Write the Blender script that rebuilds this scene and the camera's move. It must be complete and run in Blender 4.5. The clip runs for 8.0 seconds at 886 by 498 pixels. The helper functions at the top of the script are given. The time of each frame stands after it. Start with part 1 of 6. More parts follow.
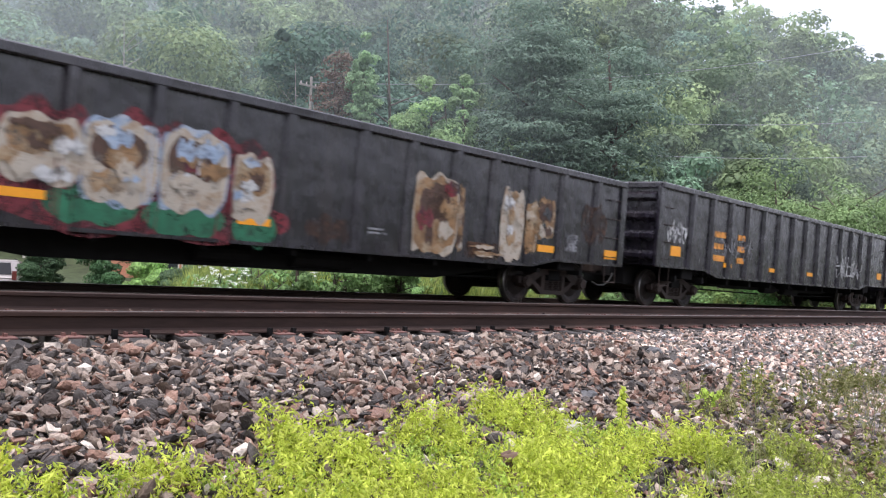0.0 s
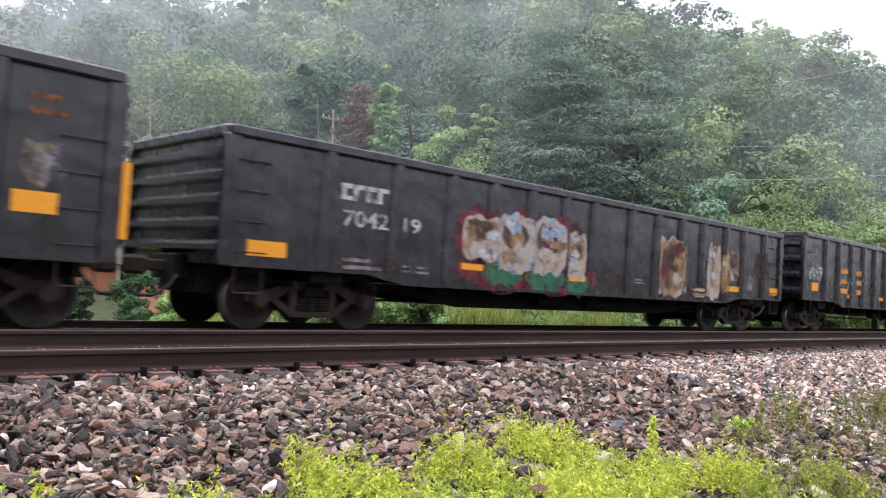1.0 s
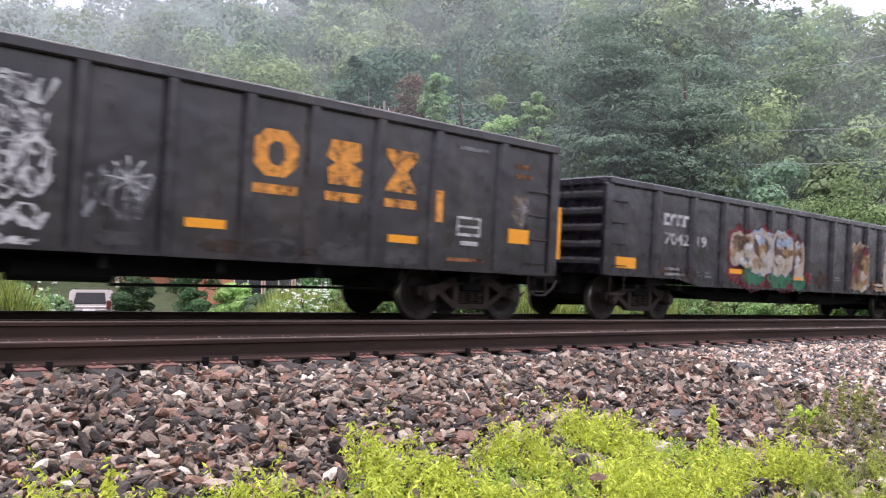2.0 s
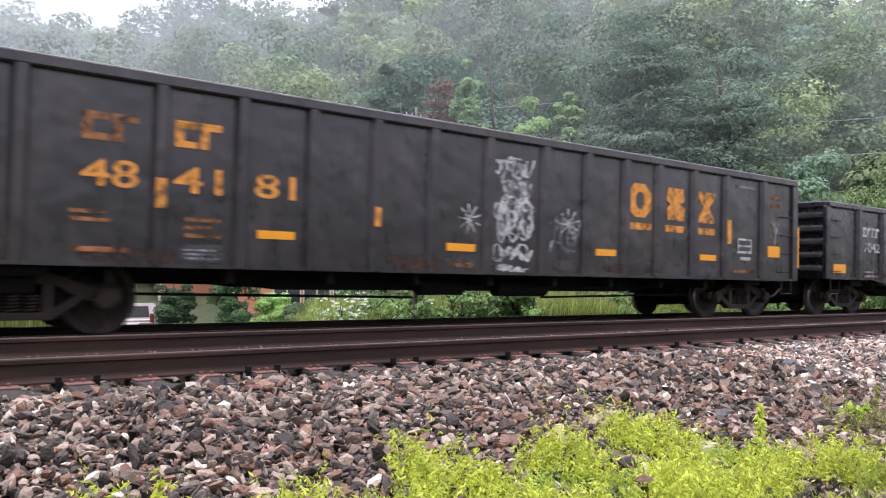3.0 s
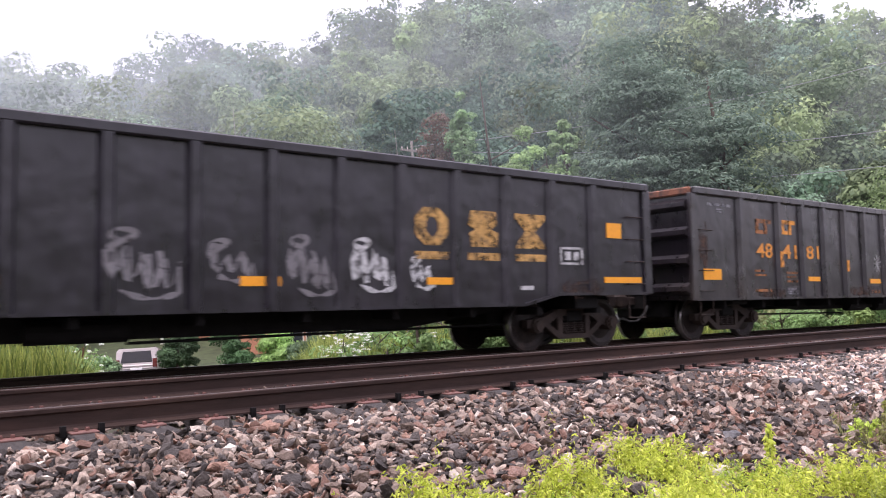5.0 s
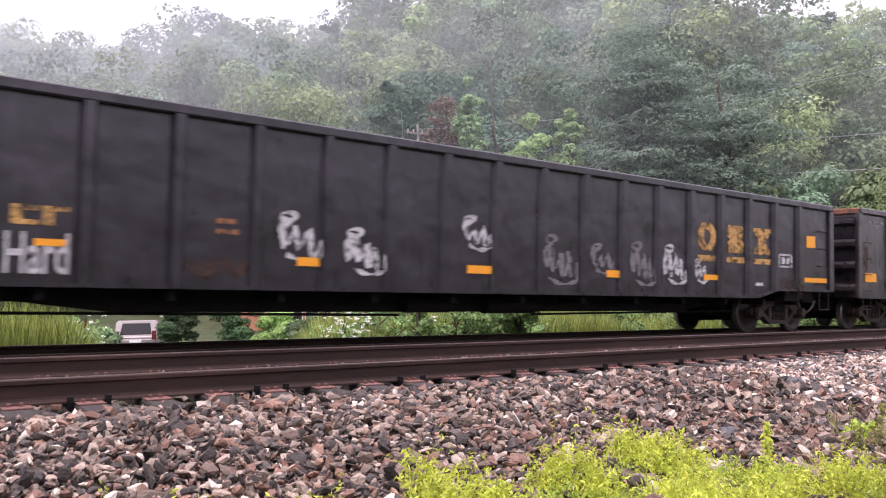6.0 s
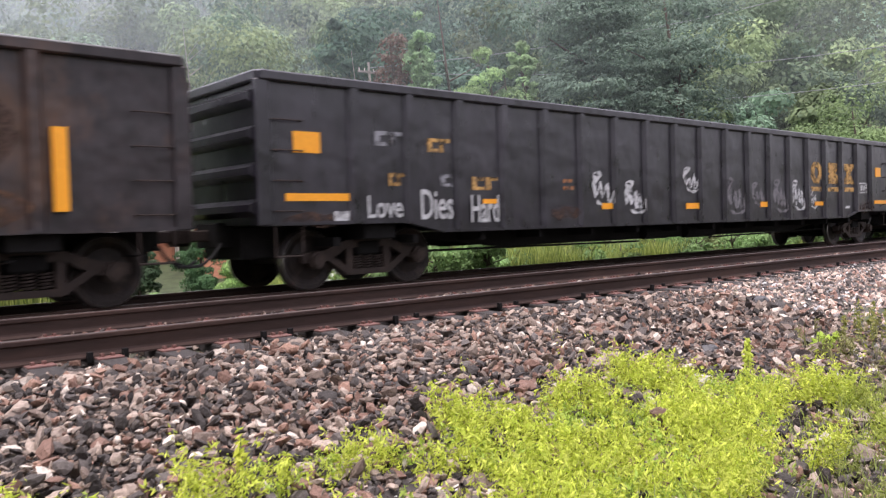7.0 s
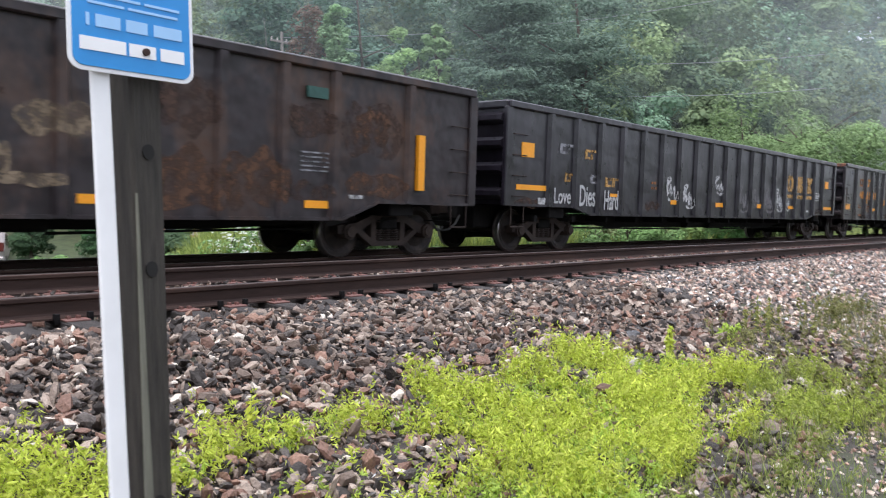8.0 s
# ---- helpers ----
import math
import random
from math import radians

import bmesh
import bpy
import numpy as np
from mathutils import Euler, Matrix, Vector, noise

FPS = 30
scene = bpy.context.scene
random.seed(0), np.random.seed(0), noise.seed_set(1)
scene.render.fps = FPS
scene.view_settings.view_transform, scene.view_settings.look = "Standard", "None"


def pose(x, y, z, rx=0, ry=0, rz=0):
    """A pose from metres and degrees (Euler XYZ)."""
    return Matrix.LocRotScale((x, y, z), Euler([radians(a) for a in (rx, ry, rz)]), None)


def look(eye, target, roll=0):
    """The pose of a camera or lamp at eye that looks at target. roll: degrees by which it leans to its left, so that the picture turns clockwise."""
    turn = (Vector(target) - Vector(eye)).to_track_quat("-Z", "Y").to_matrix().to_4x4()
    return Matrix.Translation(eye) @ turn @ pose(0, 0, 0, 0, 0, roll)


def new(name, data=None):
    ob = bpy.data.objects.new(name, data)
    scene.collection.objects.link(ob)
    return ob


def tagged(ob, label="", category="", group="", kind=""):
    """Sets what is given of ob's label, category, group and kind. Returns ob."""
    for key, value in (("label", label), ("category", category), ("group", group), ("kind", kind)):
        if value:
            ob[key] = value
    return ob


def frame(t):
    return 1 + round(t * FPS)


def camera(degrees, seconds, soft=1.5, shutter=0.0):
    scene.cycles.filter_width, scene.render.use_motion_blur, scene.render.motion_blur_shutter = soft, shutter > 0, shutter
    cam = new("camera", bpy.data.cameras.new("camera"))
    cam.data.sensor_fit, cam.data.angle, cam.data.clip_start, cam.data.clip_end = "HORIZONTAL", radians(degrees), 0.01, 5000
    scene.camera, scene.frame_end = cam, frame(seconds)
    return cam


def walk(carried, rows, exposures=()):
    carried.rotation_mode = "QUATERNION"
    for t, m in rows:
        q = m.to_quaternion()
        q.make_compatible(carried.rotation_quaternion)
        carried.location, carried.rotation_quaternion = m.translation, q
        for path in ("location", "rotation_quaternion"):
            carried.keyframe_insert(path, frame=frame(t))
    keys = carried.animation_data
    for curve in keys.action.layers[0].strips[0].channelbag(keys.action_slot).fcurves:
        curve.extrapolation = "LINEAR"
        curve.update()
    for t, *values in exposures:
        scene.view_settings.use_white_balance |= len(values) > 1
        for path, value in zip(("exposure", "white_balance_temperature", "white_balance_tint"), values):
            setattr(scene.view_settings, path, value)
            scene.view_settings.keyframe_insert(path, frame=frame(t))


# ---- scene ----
cam = camera(57.3, 8.0, soft=1.1, shutter=0.32)
PATH = [
    (0, (1.281, -6.563, 0.139), (2.721, -5.182, 0.269), 1.3),
    (0.5, (1.275, -6.586, 0.158), (2.701, -5.194, 0.331), 0.8),
    (1, (1.272, -6.568, 0.161), (2.666, -5.148, 0.36), 0.2),
    (1.5, (1.256, -6.563, 0.158), (2.603, -5.096, 0.339), 0.3),
    (3, (1.248, -6.555, 0.161), (2.481, -4.991, 0.347), -1.6),
    (3.5, (1.239, -6.563, 0.159), (2.457, -4.991, 0.373), -2.3),
    (4, (1.251, -6.56, 0.162), (2.469, -4.99, 0.389), -3.2),
    (4.5, (1.238, -6.567, 0.158), (2.459, -5.002, 0.403), -3.8),
    (5, (1.241, -6.571, 0.166), (2.471, -5.016, 0.43), -4.0),
    (6.5, (0.988, -6.579, 0.198), (2.221, -5.014, 0.383), -0.8),
    (7, (0.686, -6.592, 0.229), (2.007, -5.091, 0.292), -4.7),
    (7.5, (0.314, -6.632, 0.297), (1.735, -5.224, 0.302), 0.6),
    (8, (-0.046, -6.574, 0.298), (1.457, -5.255, 0.292), -1.7),
]
EXPOSURES = [(0, 0.06, 6250, 17), (0.5, 0.03, 6300, 17), (1.5, 0.1, 6450, 23), (3.0, 0.1, 6400, 21), (3.5, 0.1, 6350, 21), (4.5, 0.12, 6450, 28), (5.4, 0.16, 6550, 29), (6.5, 0.18, 6750, 34), (7, 0.16, 6600, 22), (7.5, 0.15, 6350, 19), (8, 0.0, 6150, 13)]
walk(cam, [(t, look(eye, target, roll)) for t, eye, target, roll in PATH], EXPOSURES)

# ---- world and sun: bright overcast sky ----
world = bpy.data.worlds.new("overcast_sky")
scene.world = world
world.use_nodes = True
wn = world.node_tree.nodes
wl = world.node_tree.links
wn.clear()
sky = wn.new("ShaderNodeTexSky")
sky.sky_type = "NISHITA"
sky.sun_disc = False
sky.sun_elevation = radians(73)
sky.sun_rotation = radians(-60)
sky.air_density, sky.dust_density = 1.0, 4.0
bg_sky = wn.new("ShaderNodeBackground")
bg_sky.inputs["Strength"].default_value = 0.05
bg_cloud = wn.new("ShaderNodeBackground")
bg_cloud.inputs["Color"].default_value = (0.95, 0.98, 1.05, 1)
# an overcast sky is about twice as bright overhead as at the horizon
w_tc = wn.new("ShaderNodeTexCoord")
w_sep = wn.new("ShaderNodeSeparateXYZ")
w_map = wn.new("ShaderNodeMapRange")
w_map.inputs["From Min"].default_value, w_map.inputs["From Max"].default_value = 0.0, 1.0
w_map.inputs["To Min"].default_value, w_map.inputs["To Max"].default_value = 0.85, 2.0
wl.new(w_tc.outputs["Generated"], w_sep.inputs[0])
wl.new(w_sep.outputs["Z"], w_map.inputs["Value"])
wl.new(w_map.outputs[0], bg_cloud.inputs["Strength"])
both = wn.new("ShaderNodeAddShader")
w_out = wn.new("ShaderNodeOutputWorld")
wl.new(sky.outputs["Color"], bg_sky.inputs["Color"])
wl.new(bg_sky.outputs[0], both.inputs[0])
wl.new(bg_cloud.outputs[0], both.inputs[1])
wl.new(both.outputs[0], w_out.inputs["Surface"])
sun = new("sun", bpy.data.lights.new("sun", "SUN"))
sun.data.energy = 2.7
sun.data.angle = radians(22)
sun.data.color = (1.0, 0.97, 0.92)
sun.matrix_world = look((-14, -7, 52), (0, 0, 0))


# ---- materials ----
def mat(name, base, rough=0.6, metal=0.0, spread=0.25, scale=8.0, bump=0.2, second=None, second_scale=1.5, second_at=0.55, island=0.0, spec=0.5, stretch=(1, 1, 1), dent=0.0, patchy=0.0):
    """A surface with grain at one scale, stains of a second colour at another, and fine relief."""
    m = bpy.data.materials.new(name)
    m.use_nodes = True
    n, l = m.node_tree.nodes, m.node_tree.links
    b = n["Principled BSDF"]
    b.inputs["Roughness"].default_value = rough
    b.inputs["Metallic"].default_value = metal
    b.inputs["Specular IOR Level"].default_value = spec
    tc = n.new("ShaderNodeTexCoord")
    mp = n.new("ShaderNodeMapping")
    mp.inputs["Scale"].default_value = stretch
    l.new(tc.outputs["Object"], mp.inputs["Vector"])
    fine = n.new("ShaderNodeTexNoise")
    fine.inputs["Scale"].default_value = scale
    fine.inputs["Detail"].default_value = 6
    fine.inputs["Roughness"].default_value = 0.65
    l.new(mp.outputs[0], fine.inputs["Vector"])
    ramp = n.new("ShaderNodeValToRGB")
    lo, hi = 1 - spread, 1 + spread
    ramp.color_ramp.elements[0].position, ramp.color_ramp.elements[1].position = 0.3, 0.7
    ramp.color_ramp.elements[0].color = (*[c * lo for c in base], 1)
    ramp.color_ramp.elements[1].color = (*[min(1, c * hi) for c in base], 1)
    l.new(fine.outputs["Fac"], ramp.inputs["Fac"])
    colour = ramp.outputs["Color"]
    if second:
        big = n.new("ShaderNodeTexNoise")
        big.inputs["Scale"].default_value = second_scale
        big.inputs["Detail"].default_value = 5
        big.inputs["Roughness"].default_value = 0.7
        l.new(mp.outputs[0], big.inputs["Vector"])
        r2 = n.new("ShaderNodeValToRGB")
        r2.color_ramp.elements[0].position, r2.color_ramp.elements[1].position = second_at - 0.06, second_at + 0.12
        l.new(big.outputs["Fac"], r2.inputs["Fac"])
        mx = n.new("ShaderNodeMix")
        mx.data_type = "RGBA"
        mx.inputs["B"].default_value = (*second, 1)
        l.new(r2.outputs["Color"], mx.inputs["Factor"])
        l.new(colour, mx.inputs["A"])
        colour = mx.outputs["Result"]
    if island:
        geo = n.new("ShaderNodeNewGeometry")
        hsv = n.new("ShaderNodeHueSaturation")
        mr = n.new("ShaderNodeMapRange")
        mr.inputs["To Min"].default_value, mr.inputs["To Max"].default_value = 1 - island, 1 + island
        l.new(geo.outputs["Random Per Island"], mr.inputs["Value"])
        l.new(mr.outputs[0], hsv.inputs["Value"])
        l.new(colour, hsv.inputs["Color"])
        colour = hsv.outputs["Color"]
    l.new(colour, b.inputs["Base Color"])
    if bump:
        bp = n.new("ShaderNodeBump")
        bp.inputs["Strength"].default_value = bump
        bp.inputs["Distance"].default_value = 0.02
        l.new(fine.outputs["Fac"], bp.inputs["Height"])
        if dent:
            dn = n.new("ShaderNodeTexNoise")
            dn.inputs["Scale"].default_value = 1.7
            dn.inputs["Detail"].default_value = 2
            l.new(tc.outputs["Object"], dn.inputs["Vector"])
            b2 = n.new("ShaderNodeBump")
            b2.inputs["Strength"].default_value = dent
            b2.inputs["Distance"].default_value = 0.12
            l.new(dn.outputs["Fac"], b2.inputs["Height"])
            l.new(b2.outputs[0], bp.inputs["Normal"])
            # worn and dusty spots are duller than the wet paint round them
            rr = n.new("ShaderNodeMapRange")
            rr.inputs["To Min"].default_value, rr.inputs["To Max"].default_value = rough - 0.1, rough + 0.16
            l.new(fine.outputs["Fac"], rr.inputs["Value"])
            l.new(rr.outputs[0], b.inputs["Roughness"])
        l.new(bp.outputs[0], b.inputs["Normal"])
    if patchy:
        pn = n.new("ShaderNodeTexNoise")
        pn.inputs["Scale"].default_value = 5.5
        pn.inputs["Detail"].default_value = 7
        pn.inputs["Roughness"].default_value = 0.75
        l.new(tc.outputs["Object"], pn.inputs["Vector"])
        pr = n.new("ShaderNodeMapRange")
        pr.inputs["From Min"].default_value, pr.inputs["From Max"].default_value = patchy - 0.07, patchy + 0.1
        l.new(pn.outputs["Fac"], pr.inputs["Value"])
        l.new(pr.outputs[0], b.inputs["Alpha"])
    return m


def leaf_mat(name, a, b_col, through_light=0.35, tint=True, rough=0.55):
    """Leaves: two greens mixed leaf by leaf, each plant's own tint, and some light through them."""
    m = bpy.data.materials.new(name)
    m.use_nodes = True
    n, l = m.node_tree.nodes, m.node_tree.links
    p = n["Principled BSDF"]
    p.inputs["Roughness"].default_value = rough
    p.inputs["Specular IOR Level"].default_value = 0.3
    geo = n.new("ShaderNodeNewGeometry")
    mx = n.new("ShaderNodeMix")
    mx.data_type = "RGBA"
    mx.inputs["A"].default_value, mx.inputs["B"].default_value = (*a, 1), (*b_col, 1)
    l.new(geo.outputs["Random Per Island"], mx.inputs["Factor"])
    colour = mx.outputs["Result"]
    if tint:
        at = n.new("ShaderNodeAttribute")
        at.attribute_name = "tint"
        mul = n.new("ShaderNodeMix")
        mul.data_type, mul.blend_type = "RGBA", "MULTIPLY"
        mul.inputs["Factor"].default_value = 1
        l.new(colour, mul.inputs["A"])
        l.new(at.outputs["Color"], mul.inputs["B"])
        colour = mul.outputs["Result"]
    l.new(colour, p.inputs["Base Color"])
    tr = n.new("ShaderNodeBsdfTranslucent")
    l.new(colour, tr.inputs["Color"])
    ms = n.new("ShaderNodeMixShader")
    ms.inputs["Fac"].default_value = through_light
    l.new(p.outputs[0], ms.inputs[1])
    l.new(tr.outputs[0], ms.inputs[2])
    l.new(ms.outputs[0], n["Material Output"].inputs["Surface"])
    return m


def stone_mat(name, rough, gain=1.0):
    """Crushed rock: each stone takes one of several greys, browns and pinks."""
    m = bpy.data.materials.new(name)
    m.use_nodes = True
    n, l = m.node_tree.nodes, m.node_tree.links
    p = n["Principled BSDF"]
    p.inputs["Roughness"].default_value = rough
    p.inputs["Specular IOR Level"].default_value = 0.2
    geo = n.new("ShaderNodeNewGeometry")
    ramp = n.new("ShaderNodeValToRGB")
    cols = [(0, (0.04, 0.034, 0.031)), (0.15, (0.145, 0.108, 0.087)), (0.28, (0.064, 0.054, 0.049)), (0.42, (0.23, 0.18, 0.146)),
            (0.55, (0.175, 0.103, 0.078)), (0.65, (0.1, 0.085, 0.077)), (0.76, (0.34, 0.27, 0.22)), (0.89, (0.25, 0.15, 0.11)), (0.96, (0.56, 0.49, 0.42))]
    cols = [(pos, tuple(min(0.7, ch * gain + (gain - 1) * 0.05) for ch in c)) for pos, c in cols]
    ramp.color_ramp.interpolation = "CONSTANT"
    e = ramp.color_ramp.elements
    e[0].position, e[0].color = cols[0][0], (*cols[0][1], 1)
    e[1].position, e[1].color = cols[1][0], (*cols[1][1], 1)
    for pos, c in cols[2:]:
        k = e.new(pos)
        k.color = (*c, 1)
    l.new(geo.outputs["Random Per Island"], ramp.inputs["Fac"])
    tc = n.new("ShaderNodeTexCoord")
    nz = n.new("ShaderNodeTexNoise")
    nz.inputs["Scale"].default_value = 75
    nz.inputs["Detail"].default_value = 5
    l.new(tc.outputs["Object"], nz.inputs["Vector"])
    mr = n.new("ShaderNodeMapRange")
    mr.inputs["To Min"].default_value, mr.inputs["To Max"].default_value = 0.4, 1.65
    l.new(nz.outputs["Fac"], mr.inputs["Value"])
    hsv = n.new("ShaderNodeHueSaturation")
    l.new(mr.outputs[0], hsv.inputs["Value"])
    l.new(ramp.outputs["Color"], hsv.inputs["Color"])
    l.new(hsv.outputs["Color"], p.inputs["Base Color"])
    bp = n.new("ShaderNodeBump")
    bp.inputs["Strength"].default_value = 0.8
    bp.inputs["Distance"].default_value = 0.012
    l.new(nz.outputs["Fac"], bp.inputs["Height"])
    l.new(bp.outputs[0], p.inputs["Normal"])
    return m


M = dict(
    ground=mat("gravelly_soil", (0.04, 0.033, 0.028), 0.85, spread=0.5, scale=25, bump=0.6, second=(0.07, 0.09, 0.03), second_scale=0.4, second_at=0.56),
    stone=stone_mat("crushed_rock", 0.55),
    pale_stone=stone_mat("dry_pale_crushed_rock", 0.6, 1.75),
    rail=mat("rusty_rail_steel", (0.036, 0.021, 0.017), 0.72, 0.0, scale=30, stretch=(0.15, 1, 1), spec=0.25, second=(0.06, 0.034, 0.026), second_scale=3),
    railtop=mat("worn_rail_head", (0.13, 0.105, 0.098), 0.42, 0.6, scale=20, stretch=(0.1, 1, 1), bump=0.05),
    plate=mat("tie_plate_rust", (0.15, 0.068, 0.056), 0.75, 0.0, scale=40, second=(0.1, 0.06, 0.05), second_scale=6),
    tie=mat("creosoted_timber", (0.026, 0.021, 0.019), 0.8, scale=18, stretch=(6, 0.6, 6), bump=0.6, second=(0.05, 0.041, 0.036), second_scale=4),
    black=mat("weathered_black_paint", (0.0125, 0.0102, 0.0165), 0.24, spread=0.6, scale=6, bump=0.15, spec=0.85, dent=0.22, second=(0.028, 0.023, 0.027), second_scale=1.3, second_at=0.55, stretch=(1, 1, 0.35)),
    black_b=mat("dull_black_paint", (0.015, 0.012, 0.016), 0.27, spread=0.6, scale=5, bump=0.15, spec=0.85, dent=0.22, second=(0.042, 0.034, 0.032), second_scale=1.2, second_at=0.55, stretch=(1, 1, 0.35)),
    black_c=mat("sooty_black_paint", (0.0112, 0.0092, 0.0142), 0.28, spread=0.6, scale=6, bump=0.15, spec=0.68, dent=0.22, second=(0.03, 0.0255, 0.034), second_scale=1.0, second_at=0.56, stretch=(1, 1, 0.35)),
    rust=mat("rusted_brown_paint", (0.021, 0.0145, 0.0165), 0.45, spread=0.6, scale=6, bump=0.2, spec=0.55, dent=0.5, second=(0.075, 0.038, 0.022), second_scale=0.75, second_at=0.54, stretch=(1, 1, 0.6)),
    redrust=mat("flaking_red_rust", (0.2, 0.08, 0.045), 0.85, spread=0.4, scale=9, second=(0.04, 0.03, 0.03), second_scale=5),
    under=mat("underframe_grime", (0.01, 0.009, 0.009), 0.85, scale=8, bump=0.3, spec=0.2),
    truck=mat("dusty_cast_steel", (0.03, 0.02, 0.0165), 0.7, scale=14, bump=0.3, spec=0.3, second=(0.055, 0.036, 0.028), second_scale=3),
    wheel=mat("wheel_steel", (0.02, 0.0145, 0.013), 0.55, 0.1, scale=10, spec=0.3, second=(0.05, 0.034, 0.028), second_scale=4),
    wet_edge=mat("wet_black_pressing", (0.1, 0.1, 0.105), 0.2, 0.65, spread=0.4, scale=8, bump=0.08),
    # pale steel that paints the sky's glint on car top edges
    glint_steel=mat("painted_edge_glint", (0.3, 0.29, 0.29), 0.4, 0.4, spread=0.5, scale=5, bump=0.1, second=(0.06, 0.05, 0.05), second_scale=2.5, second_at=0.56),
    tread=mat("bright_wheel_rim", (0.35, 0.33, 0.32), 0.3, 0.9, scale=30, bump=0.02),
    yellow=mat("yellow_reflector", (0.95, 0.375, 0.018), 0.4, spread=0.1, scale=20, bump=0.03),
    yellow_worn=mat("worn_yellow_paint", (0.76, 0.31, 0.05), 0.65, spread=0.3, scale=12, bump=0.05, second=(0.04, 0.033, 0.03), second_scale=5, second_at=0.56, patchy=0.36),
    orange_worn=mat("faded_orange_paint", (0.38, 0.15, 0.05), 0.65, spread=0.3, scale=14, bump=0.05, second=(0.04, 0.033, 0.03), second_scale=7, second_at=0.52, patchy=0.43),
    faded_yellow=mat("faded_yellow_paint", (0.56, 0.32, 0.1), 0.7, spread=0.35, scale=12, bump=0.05, second=(0.06, 0.045, 0.035), second_scale=5, second_at=0.54, patchy=0.42),
    white_worn=mat("worn_white_paint", (0.55, 0.55, 0.55), 0.65, spread=0.2, scale=14, bump=0.05, second=(0.05, 0.045, 0.045), second_scale=6, second_at=0.56, patchy=0.4),
    yellow_sign=mat("chipped_yellow_numerals", (0.76, 0.31, 0.055), 0.65, spread=0.3, scale=12, bump=0.05, second=(0.2, 0.1, 0.03), second_scale=6, second_at=0.6, patchy=0.38),
    white_script=mat("white_painted_script", (0.5, 0.5, 0.5), 0.65, spread=0.2, scale=14, bump=0.05, second=(0.2, 0.2, 0.2), second_scale=6, second_at=0.6, patchy=0.31),
    grey_spray=mat("soft_grey_spray", (0.2, 0.19, 0.2), 0.65, spread=0.3, scale=10, bump=0.0, second=(0.12, 0.11, 0.115), second_scale=5, second_at=0.52, patchy=0.38),
    grey_patch=mat("grey_repaint", (0.05, 0.047, 0.048), 0.6, spread=0.4, scale=9, bump=0.05, patchy=0.36),
    grey_worn=mat("thin_grey_spray", (0.29, 0.29, 0.31), 0.65, spread=0.3, scale=10, bump=0.0, second=(0.05, 0.048, 0.05), second_scale=5, second_at=0.52, patchy=0.44),
    bloom=mat("rust_bloom", (0.065, 0.036, 0.025), 0.85, spread=0.5, scale=9, bump=0.1, patchy=0.5),
    redrust_patch=mat("orange_rust_patch", (0.095, 0.047, 0.026), 0.85, spread=0.5, scale=9, bump=0.1, patchy=0.48),
    bloom_pale=mat("faded_old_paint", (0.2, 0.15, 0.1), 0.8, spread=0.4, scale=7, bump=0.1, patchy=0.47),
    cream=mat("cream_spray_paint", (0.48, 0.42, 0.345), 0.6, spread=0.2, scale=4, bump=0.0, second=(0.3, 0.2, 0.12), second_scale=4, second_at=0.55, patchy=0.36),
    tan=mat("tan_spray_paint", (0.26, 0.15, 0.07), 0.6, spread=0.4, scale=5, bump=0.0, second=(0.42, 0.33, 0.22), second_scale=4, second_at=0.55, patchy=0.38),
    maroon=mat("maroon_spray_paint", (0.16, 0.022, 0.03), 0.6, spread=0.4, scale=4, bump=0.0, second=(0.03, 0.02, 0.024), second_scale=2.5, second_at=0.56, patchy=0.42),
    green=mat("green_spray_paint", (0.02, 0.14, 0.07), 0.6, spread=0.3, scale=5, bump=0.0, second=(0.02, 0.05, 0.03), second_scale=4, second_at=0.6, patchy=0.36),
    pale_blue=mat("pale_blue_spray_paint", (0.3, 0.38, 0.5), 0.6, spread=0.3, scale=5, bump=0.0, second=(0.5, 0.5, 0.5), second_scale=4, patchy=0.4),
    brown=mat("brown_spray_paint", (0.085, 0.045, 0.03), 0.6, spread=0.4, scale=5, bump=0.0, patchy=0.38),
    teal=mat("faded_green_enamel", (0.03, 0.09, 0.075), 0.6, scale=8),
    leaf=leaf_mat("woodland_leaf", (0.115, 0.165, 0.118), (0.2, 0.262, 0.182), 0.3, rough=0.8),
    needle=leaf_mat("pine_needles", (0.105, 0.15, 0.115), (0.16, 0.205, 0.156), 0.35, rough=0.8),
    weed=leaf_mat("lime_weed_leaf", (0.33, 0.42, 0.035), (0.7, 0.75, 0.14), 0.45),
    reed=leaf_mat("reed_blade", (0.24, 0.31, 0.08), (0.52, 0.56, 0.22), 0.4),
    dead=leaf_mat("dead_brown_leaf", (0.1, 0.06, 0.042), (0.19, 0.12, 0.085), 0.2, tint=False),
    bark=mat("tree_bark", (0.09, 0.07, 0.055), 0.9, scale=12, stretch=(1, 1, 0.2), bump=0.6),
    pale_bark=mat("bleached_branch", (0.3, 0.28, 0.25), 0.85, scale=12, stretch=(1, 1, 0.2), bump=0.4),
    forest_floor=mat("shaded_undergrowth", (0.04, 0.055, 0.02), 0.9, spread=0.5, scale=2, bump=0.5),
    post=mat("grey_weathered_post", (0.04, 0.034, 0.027), 0.85, spread=0.55, scale=14, stretch=(4, 4, 0.35), bump=0.7, second=(0.026, 0.023, 0.019), second_scale=3),
    # paler wood colour that paints the post's sky-lit side
    bleached=mat("sky_lit_wood", (0.17, 0.165, 0.125), 0.85, spread=0.3, scale=14, stretch=(4, 4, 0.35), bump=0.5),
